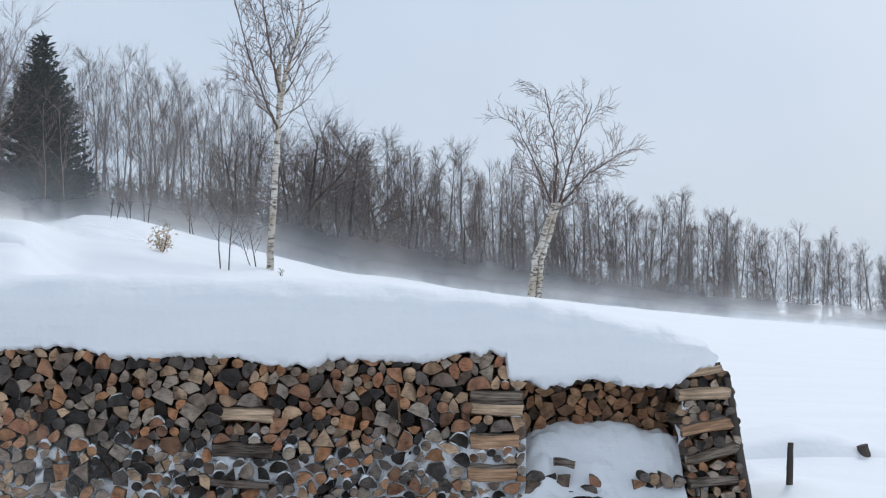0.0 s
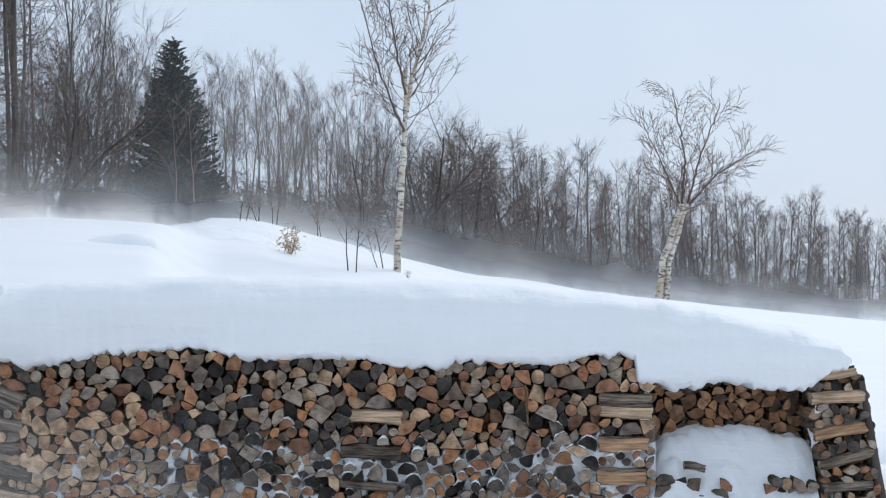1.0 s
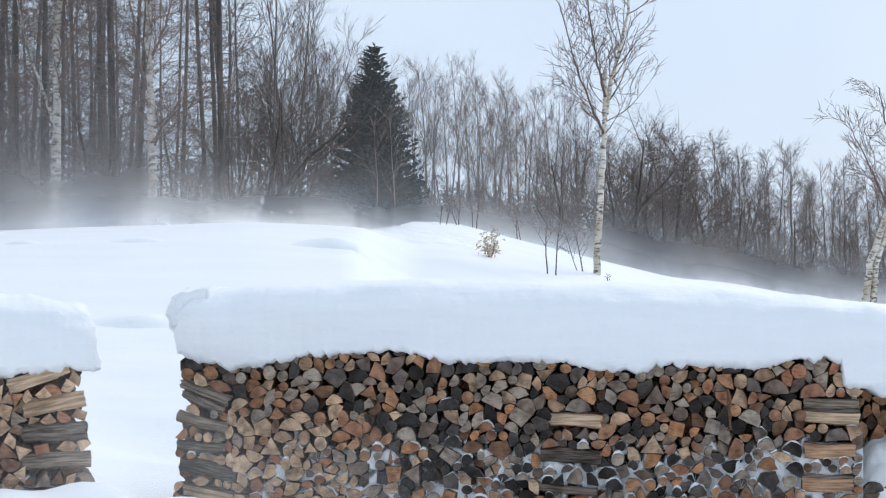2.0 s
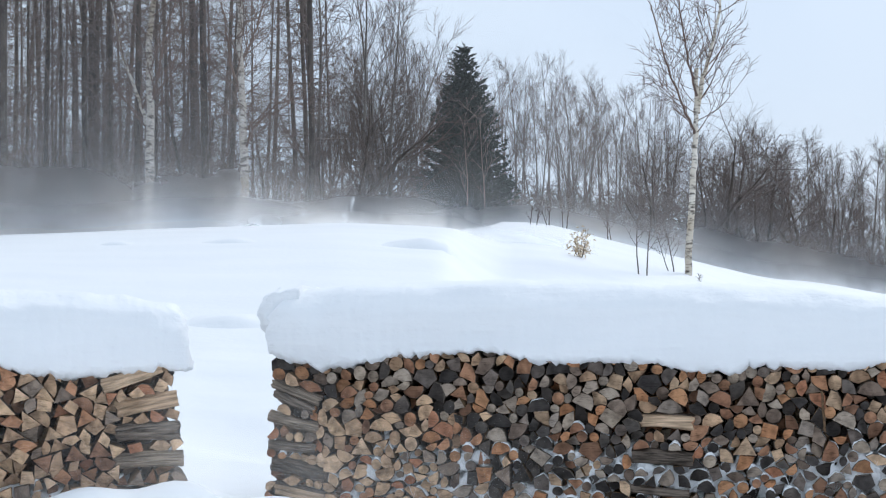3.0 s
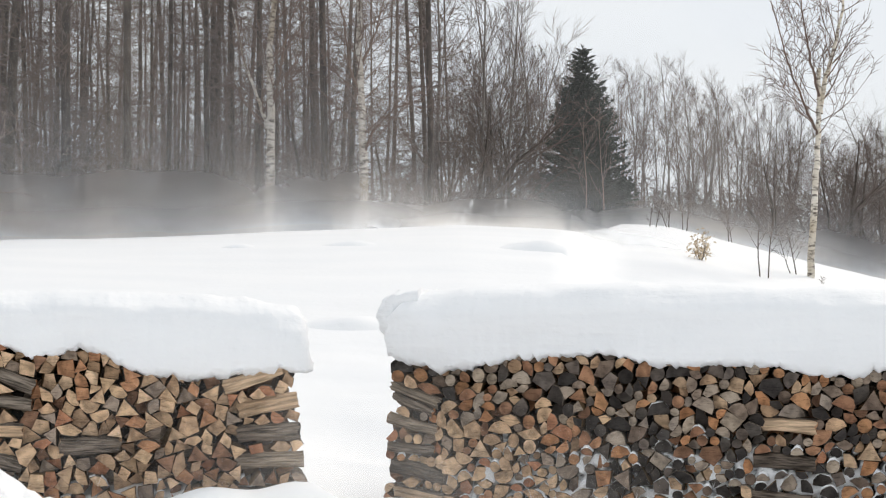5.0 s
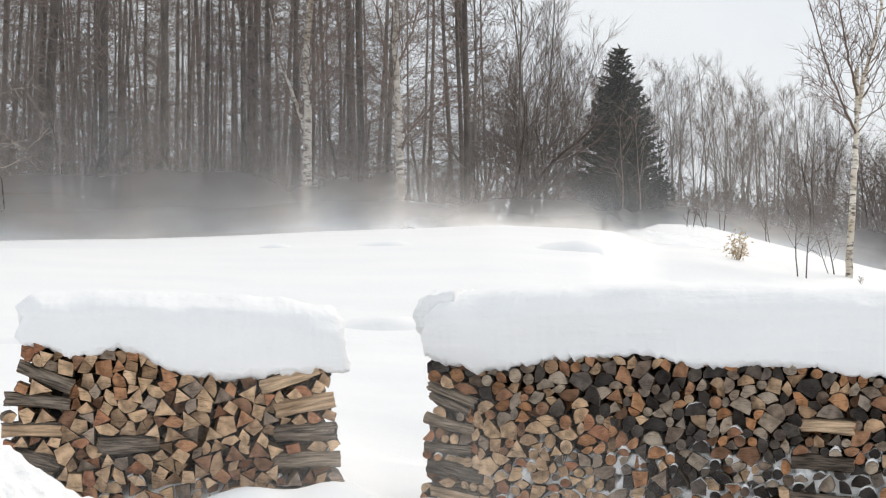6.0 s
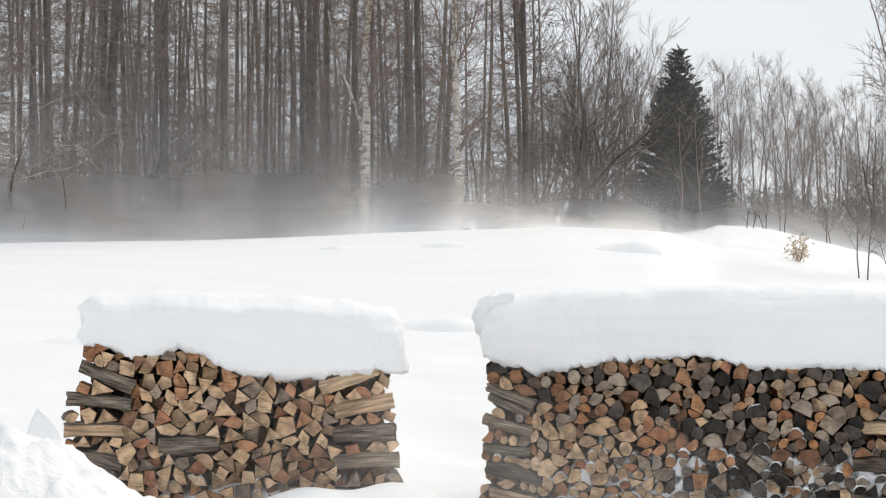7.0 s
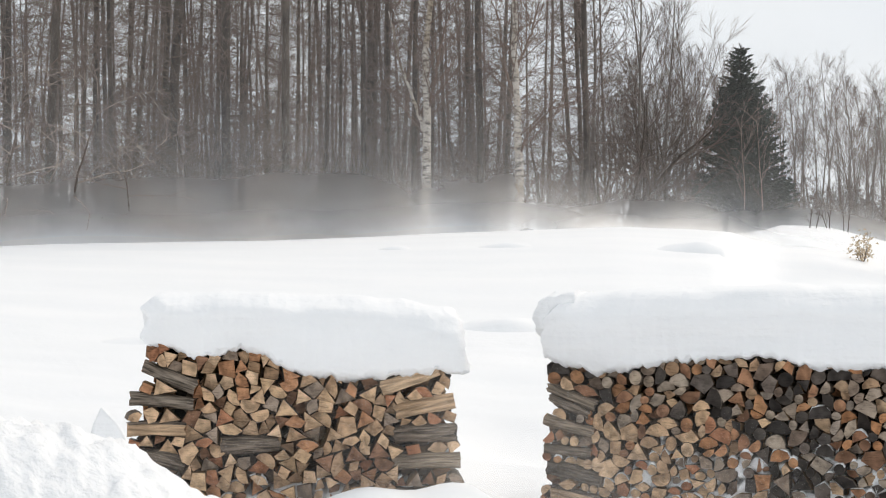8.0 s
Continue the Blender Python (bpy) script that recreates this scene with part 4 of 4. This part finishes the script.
for k in range(110):
    az = -3 + 26 * (k + rngT.random()) / 110
    place(rngT.choice(thicket), az, line_at(TREELINE, az) * rngT.uniform(0.94, 1.08), rngT.uniform(0.8, 1.35), rngT.uniform(0, 360))
for k in range(60):
    az = -13 + 11.6 * (k + rngT.random()) / 60
    d = line_at(TREELINE, az) * rngT.uniform(0.92, 1.25)
    tall_to = (d * math.tan(radians(line_at(WOOD_TOP, az))) + EYE - polar(az, d).z) / 11.8
    place(rngT.choice(slender), az, d, tall_to * rngT.uniform(0.78, 1.0), rngT.uniform(0, 360), rngT.uniform(-2, 2))
for k in range(150):
    az = -1 + 23 * (k + rngT.random()) / 150
    d = line_at(TREELINE, az) * rngT.uniform(0.95, 1.3)
    tall_to = (d * math.tan(radians(line_at(WOOD_TOP, az))) + EYE - polar(az, d).z) / 12.0
    place(rngT.choice(far_trees), az, d, tall_to * rngT.uniform(0.72, 1.04), rngT.uniform(0, 360), rngT.uniform(-2, 2))
for az, d, s in ((-13.3, 57, 0.95), (-12.1, 58, 0.85), (-11.5, 60, 0.84), (-10.9, 59, 0.76), (-10.2, 62, 0.72)):
    place(rngT.choice(slender), az, d, s, rngT.uniform(0, 360), rngT.uniform(-2, 2))
for az, d, s in ((-2.2, 66, 0.9), (-0.8, 70, 1.2), (0.3, 72, 1.3), (1.4, 74, 1.25), (2.6, 78, 1.15), (3.6, 82, 1.0), (-12.5, 56, 1.15), (-11.6, 60, 1.2), (-10.9, 58, 1.0), (5.5, 100, 1.1), (7.0, 110, 1.1), (9.0, 120, 1.2)):
    place(rngT.choice(bushy), az, d, s, rngT.uniform(0, 360))


def build_birch(name, label, seed, p, stems, bark=BIRCH):
    """A birch from stems of (bends, radius, taper, shoots)."""
    rng = random.Random(seed)
    t = thing(name, label, "tree", Matrix.Translation(p))
    crown = ([], [])
    for bends, rad, taper, spec in stems:
        src = [Vector(q) for q in bends]
        pts = []
        for i in range(25):
            a, _ = along(src, i / 24)
            pts.append(a + Vector((rng.gauss(0, 0.012), rng.gauss(0, 0.012), 0)))
        trunk = ([], [])
        tube(trunk, pts, [rad * (1.12 if i == 0 else 1) * (1 - taper * i / 24) for i in range(25)], 10)
        trunk[1].append(tuple(range(len(trunk[0]) - 10, len(trunk[0]))))
        if rad < 0.06:
            part("limb", *trunk, BIRCH_TWIGS, t, smooth=True)
        else:
            part("trunk", *trunk, bark, t, smooth=True)
        shoots(rng, crown, pts, rad, spec, 0, 0.008)
    part("crown", *crown, BIRCH_TWIGS, t, "fine bare reddish twigs")
    return t


# the shoots on a trunk, on a fork and on a limb
FINE = [(5, 0.2, 34, 0.70, 0.5, 3, 0.06, 0.09, 3, 0.4), (3, 0.25, 32, 0.36, 0.6, 2, 0.08, 0.04, 3, 0.2)]
LOW_TRUNK = [(10, 0.60, 58, 1.7, 0.24, 6, 0.05, 0.13, 4, 0.1)] + FINE
FORK = [(15, 0.08, 38, 1.8, 0.42, 5, 0.05, 0.12, 4, 0.55)] + FINE
LIMB = [(13, 0.12, 36, 1.15, 0.5, 4, 0.06, 0.10, 4, 0.5)] + FINE
build_birch("birch_tree", "tall white-barked birch with a broken top and bare open crown", 41, polar(-1.09, 42), [
    ([(0, 0, -0.2), (0.145, 0, 2.3), (0.22, 0, 3.6), (0.25, 0, 5.0)], 0.09, 0.5, LOW_TRUNK),
    ([(0.25, 0.02, 3.9), (0.36, 0.05, 4.6), (0.56, 0.08, 5.3), (0.80, 0.1, 6.4), (0.95, 0.1, 8.2)], 0.068, 0.72, FORK),
    ([(0.21, -0.02, 3.4), (-0.10, -0.1, 4.1), (-0.45, -0.2, 5.0), (-0.85, -0.2, 6.6)], 0.036, 0.7, LIMB),
    ([(0.24, -0.02, 4.3), (0.05, -0.1, 5.2), (-0.15, -0.2, 6.4), (-0.2, -0.2, 7.6)], 0.032, 0.7, LIMB)])
build_birch("birch_tree", "leaning twin-stemmed birch bent by the wind", 42, polar(7.55, 48), [
    ([(0, 0, -0.3), (0.05, 0, 0.8), (0.20, 0.05, 1.9), (0.74, 0.1, 3.5)], 0.125, 0.35, [(3, 0.92, 50, 1.5, 0.3, 5, 0.07, 0.08, 4, 0.1)] + FINE),
    ([(0.10, 0.05, -0.3), (0.28, 0.1, 0.9), (0.36, 0.1, 1.9), (0.90, 0.2, 3.5)], 0.11, 0.35, [(3, 0.92, 50, 1.5, 0.3, 5, 0.07, 0.08, 4, 0.1)] + FINE),
    ([(0.72, 0.1, 3.4), (0.30, 0.1, 4.4), (-0.40, 0.0, 5.8)], 0.032, 0.7, LIMB),
    ([(0.74, 0.1, 3.4), (0.82, 0.1, 4.9), (0.50, 0.2, 6.7)], 0.038, 0.7, LIMB),
    ([(0.88, 0.2, 3.4), (1.25, 0.2, 4.8), (1.85, 0.2, 6.3)], 0.036, 0.7, LIMB),
    ([(0.88, 0.2, 3.4), (1.70, 0.3, 4.3), (2.80, 0.3, 5.0)], 0.034, 0.7, LIMB)])
WOOD_BIRCH = [(26, 0.25, 48, 2.2, 0.26, 5, 0.10, 0.08, 3, 0.4), (8, 0.2, 40, 0.9, 0.5, 2, 0.1, 0.05, 3, 0.3)]
build_birch("birch_tree", "pale forked birch at the edge of the dark wood", 43, polar(-18.95, 46), [
    ([(0, 0, -0.3), (0.1, 0, 2.5), (0.05, 0, 5.0), (0.35, 0, 9.0), (0.4, 0, 15.0)], 0.145, 0.85, WOOD_BIRCH),
    ([(0.1, 0, 2.6), (-0.25, 0.1, 3.5), (-0.7, 0.2, 4.6), (-1.1, 0.2, 6.2)], 0.062, 0.8, LIMB),
    ([(0.07, 0, 3.4), (0.35, -0.1, 4.3), (0.5, -0.1, 5.2), (0.95, -0.1, 6.6)], 0.05, 0.8, LIMB)], HAZY_BIRCH)
build_birch("birch_tree", "pale knotty birch at the edge of the dark wood", 44, polar(-15.75, 46), [
    ([(0, 0, -0.3), (-0.05, 0, 2.5), (-0.15, 0, 5.0), (-0.1, 0, 9.0), (-0.1, 0, 15.0)], 0.135, 0.85, WOOD_BIRCH),
    ([(-0.06, 0, 2.0), (0.25, -0.1, 2.7), (0.9, -0.2, 3.3), (1.6, -0.2, 3.5)], 0.045, 0.8, LIMB),
    ([(-0.1, 0, 3.6), (-0.4, -0.1, 4.5), (-0.5, -0.2, 5.6), (-0.9, -0.2, 6.8)], 0.048, 0.8, LIMB),
    ([(-0.12, 0, 4.4), (0.3, 0.1, 5.4), (0.6, 0.1, 6.6)], 0.045, 0.8, LIMB)], HAZY_BIRCH)


def build_spruce(p, height, width):
    rng = random.Random(9)
    t = thing("spruce_tree", "dense dark green spruce at the wood's edge", "tree", Matrix.Translation(p))
    trunk = ([], [])
    tube(trunk, [Vector((0, 0, -0.3)), Vector((0, 0, height * 0.5)), Vector((0, 0, height))], [0.14, 0.08, 0.01], 7)
    part("trunk", *trunk, DARK_BARK, t, smooth=True)
    verts, faces = [], []

    def spray(c, way, ln, wide):
        side = way.cross(Vector((0, 0, 1))).normalized() * wide
        o = len(verts)
        verts.extend([c, c + way * ln * 0.45 + side, c + way * ln + Vector((0, 0, -0.12 * ln)), c + way * ln * 0.45 - side, c + way * ln * 0.4 + Vector((0, 0, -0.5 * wide - 0.05))])
        faces.extend([(o, o + 1, o + 2), (o, o + 2, o + 3), (o, o + 4, o + 2)])
    z = 0.15
    while z < height - 0.15:
        f = z / height
        full = width / 2 * ((1 - f) ** 0.80) * (1 - 0.12 * math.exp(-(f / 0.08) ** 2)) + 0.05
        count = 9 if f > 0.8 else 18 if f > 0.3 else 26
        start = rng.uniform(0, 6.3)
        for k in range(count):
            a = start + 2 * math.pi * k / count + rng.uniform(-0.25, 0.25)
            reach = full * (rng.uniform(0.74, 1.10 if f > 0.2 else 0.98) if rng.random() < 0.75 else rng.uniform(0.35, 0.75))
            out = Vector((math.cos(a), math.sin(a), 0))
            droop = rng.uniform(-0.30, -0.08) * (1 - 0.7 * f) + 0.16 * f
            zz = z + rng.uniform(-0.1, 0.1)
            steps = max(3, int(reach / 0.11))
            for s in range(steps):
                q = (s + 0.6) / steps
                c = out * reach * q + Vector((0, 0, zz + reach * (droop * q + 0.24 * q * q)))
                ln = rng.uniform(0.20, 0.34) * (1.15 - 0.55 * q) * min(1.0, 0.35 + 1.6 * (1 - f))
                for w in (-1, 1):
                    way = Matrix.Rotation(w * rng.uniform(0.5, 1.0), 3, "Z") @ out
                    spray(c, (way + Vector((0, 0, rng.uniform(-0.35, 0.05)))).normalized(), ln, 0.045 + 0.13 * ln)
                if rng.random() < 0.6:
                    spray(c, (out * 0.5 + Vector((0, 0, -0.8))).normalized(), ln * 0.7, 0.04)
            spray(out * reach * 0.95 + Vector((0, 0, zz + reach * (droop + 0.22))), (out + Vector((0, 0, 0.25))).normalized(), 0.2, 0.035)
        z += (0.09 if z < 1.8 else 0.12) + 0.05 * rng.random()
    for k in range(14):
        a = rng.uniform(0, 6.3)
        spray(Vector((0, 0, height - 0.05 * k)), Vector((math.cos(a) * 0.5, math.sin(a) * 0.5, 1)).normalized(), 0.14 + 0.012 * k, 0.02)
    part("crown", verts, faces, NEEDLES, t, "dense dark green needle sprays")


build_spruce(polar(-8.47, 60), 6.7, 4.3)


def sapling(az, d, seed, h, twigs, n=1, label="thin bare sapling standing in snow", name="sapling"):
    spec = [(9, 0.35, 34, h * 0.33, 0.5, 3, 0.08, 0.08, 3, 0.4), (4, 0.2, 34, h * 0.12, 0.6, 2, 0.1, 0.04, 3, 0.3)]
    t = bare_tree(name, label, seed, h, 0.018, spec, twigs, twigs, wander=0.05, top=0.2, stems=n, spread=0.12, group="saplings on the slope")
    t.matrix_world = Matrix.Translation(polar(az, d))


sapling(-2.70, 39.3, 51, 2.2, RED_TWIGS)
sapling(-2.44, 39.4, 52, 2.4, RED_TWIGS)
sapling(-1.45, 41.8, 53, 1.7, RED_TWIGS, 2)
sapling(-0.75, 41.2, 54, 0.42, RED_TWIGS)
sapling(-8.45, 55, 55, 4.2, PALE_TWIGS)
sapling(-7.75, 55, 56, 3.9, PALE_TWIGS)
for k, az in enumerate((-6.2, -5.7, -5.2, -3.6)):
    sapling(az, 50 + k, 57 + k, 1.2 + 0.2 * k, RED_TWIGS, 2)


def dry_bush(p):
    rng = random.Random(12)
    t = thing("dry_leaf_bush", "small bush with curled tan dead leaves", "bush", Matrix.Translation(p))
    stem, verts, faces = ([], []), [], []
    for k in range(9):
        q = path(rng, Vector((0, 0, -0.1)), Vector((rng.gauss(0, 0.16), rng.gauss(0, 0.16), 1)), rng.uniform(0.40, 0.85), 4, 0.12, 0.0)
        tube(stem, q, [0.008, 0.007, 0.006, 0.004, 0.003], 3)
        for _ in range(19):
            c, _d = along(q, rng.uniform(0.25, 1))
            c = c + Vector((rng.gauss(0, 0.07), rng.gauss(0, 0.07), rng.gauss(0, 0.05)))
            u = Vector((rng.gauss(0, 1), rng.gauss(0, 1), rng.gauss(0, 0.6))).normalized() * 0.05
            w = u.orthogonal().normalized() * 0.028
            o = len(verts)
            verts += [c - u, c + w + Vector((0, 0, 0.012)), c + u, c - w + Vector((0, 0, 0.012))]
            faces += [(o, o + 1, o + 2, o + 3)]
    part("stem", *stem, RED_TWIGS, t)
    part("leaves", verts, faces, DRY_LEAF, t, "curled tan leaves")


dry_bush(polar(-4.62, 40.0))


# ---- drift lip on the slope ----
def drift_lip(az, d, length, depth, h, steep=0.4):
    base = polar(az, d)
    verts, faces = [], []
    nx, ny = 40, 14
    for j in range(ny + 1):
        for i in range(nx + 1):
            u, v = 2 * i / nx - 1, j / ny
            x = u * length / 2
            y = v * depth
            rise = (1 - u * u) ** 1.2 * (smooth01(v / steep) * (1 - smooth01((v - steep) / (1 - steep))))
            p = base + Vector((x, y, 0))
            verts.append(Vector((p.x, p.y - 0.05 * rise, ground_z(p.x, p.y) - 0.05 + (h + 0.035) * rise * (1 + 0.3 * nz(x * 2, y, 4)))))
    for j in range(ny):
        for i in range(nx):
            a = j * (nx + 1) + i
            faces.append((a, a + 1, a + nx + 2, a + nx + 1))
    ob = part("drift_ridge", verts, faces, SNOW_FIELD, smooth=True)
    tagged(ob, "low wind-cut snow ridge on the slope", "snow drift")


drift_lip(-10.0, 32.6, 1.9, 2.2, 0.17, 0.14)
drift_lip(-16.6, 24.5, 1.7, 1.6, 0.12, 0.25)
drift_lip(-20.1, 34, 1.0, 1.0, 0.06, 0.25)
drift_lip(-16.4, 33.5, 1.5, 1.2, 0.08, 0.25)
drift_lip(-28.5, 24, 2.2, 1.6, 0.10)
drift_lip(17.5, 17.0, 1.6, 1.5, 0.12)
drift_lip(16.6, 17.0, 2.8, 2.0, 0.13, 0.2)
drift_lip(13.8, 14.6, 1.3, 2.2, 0.26, 0.28)


# ---- sheets standing in for blown snow and haze ----
def drift_material():
    m = bpy.data.materials.new("snow_haze")
    m.use_nodes = True
    n, l = m.node_tree.nodes, m.node_tree.links
    n.clear()
    out = n.new("ShaderNodeOutputMaterial")
    lit, thru, clear = n.new("ShaderNodeBsdfDiffuse"), n.new("ShaderNodeBsdfTranslucent"), n.new("ShaderNodeBsdfTransparent")
    # normals fixed upright, so the standing sheets come out as bright as the ground
    for b, way in ((lit, 1.0), (thru, -1.0)):
        b.inputs[0].default_value = (0.9, 0.92, 0.94, 1)
        up = n.new("ShaderNodeCombineXYZ")
        up.inputs[2].default_value = way
        l.new(up.outputs[0], b.inputs["Normal"])
    snow, mix = n.new("ShaderNodeAddShader"), n.new("ShaderNodeMixShader")
    l.new(lit.outputs[0], snow.inputs[0])
    l.new(thru.outputs[0], snow.inputs[1])
    uv = n.new("ShaderNodeUVMap")
    split = n.new("ShaderNodeSeparateXYZ")
    l.new(uv.outputs[0], split.inputs[0])
    puff = noise_node(n, l, 0.28, 5.0, (1, 1, 1.8))
    spread = ramp_node(n, l, puff.outputs[0], [(0.3, (0.66, 0.66, 0.66)), (0.7, (1, 1, 1))])
    fall = n.new("ShaderNodeMath")
    fall.operation = "MULTIPLY"
    l.new(split.outputs[1], fall.inputs[0])
    l.new(spread.outputs[0], fall.inputs[1])
    l.new(fall.outputs[0], mix.inputs[0])
    l.new(clear.outputs[0], mix.inputs[1])
    l.new(snow.outputs[0], mix.inputs[2])
    l.new(mix.outputs[0], out.inputs[0])
    return m


DRIFTING = drift_material()


def snow_haze(a0, a1, far, height, dense, power):
    """A thin standing sheet in place of airborne snow and haze, thinning upwards; v holds its density."""
    na, nh = 90, 20
    verts, faces, den = [], [], []
    for k in range(nh + 1):
        for i in range(na + 1):
            az = a0 + (a1 - a0) * i / na
            q = k / nh
            e = min(1.0, (az - a0) / 4, (a1 - az) / 4)
            verts.append(polar(az, far(az) * (1 + 0.03 * nz(az * 0.4, q, far(a0))), -0.1 + height * q))
            den.append(max(0.0, dense * (1 - q) ** power * max(0.0, e)))
    for k in range(nh):
        for i in range(na):
            a = k * (na + 1) + i
            faces.append((a, a + 1, a + na + 2, a + na + 1))
    ob = part("snow_haze", verts, faces, DRIFTING, smooth=True)
    layer = ob.data.uv_layers.new(name="density")
    for loop in ob.data.loops:
        layer.data[loop.index].uv = (0.5, den[loop.vertex_index])
    tagged(ob, "thin translucent sheet standing in for blown snow and haze", "blowing snow", kind="stuff")


snow_haze(-48, -12, lambda a: 41.2, 2.4, 0.95, 4.0)
snow_haze(-48, -17, lambda a: 42.6, 4.5, 0.5, 2.0)
snow_haze(-23, -6, lambda a: 42.4, 2.4, 0.45, 2.2)
# tall thin sheet that pales the wood like haze
snow_haze(-48, -12, lambda a: 44.5, 8.0, 0.20, 0.9)
snow_haze(-17, -4, lambda a: min(41.2, line_at(CREST_FAR, a) - 1.0), 0.9, 0.85, 2.6)
snow_haze(-12, 34, lambda a: line_at(CREST_FAR, a) * 0.985, 1.5, 0.85, 2.4)
snow_haze(-4, 34, lambda a: line_at(CREST_FAR, a) * 1.05, 3.0, 0.5, 1.5)
# tall thin sheets that grey the far trees and the spruce with distance
snow_haze(-14, 32, lambda a: line_at(TREELINE, a) * 0.90, 13.0, 0.11, 0.7)
snow_haze(-15, -2, lambda a: 57.5, 8.0, 0.13, 0.8)
# near sheet added to lighten the lower logs and their gaps
snow_haze(-40, -5, lambda a: 11.9, 1.1, 0.15, 1.2)
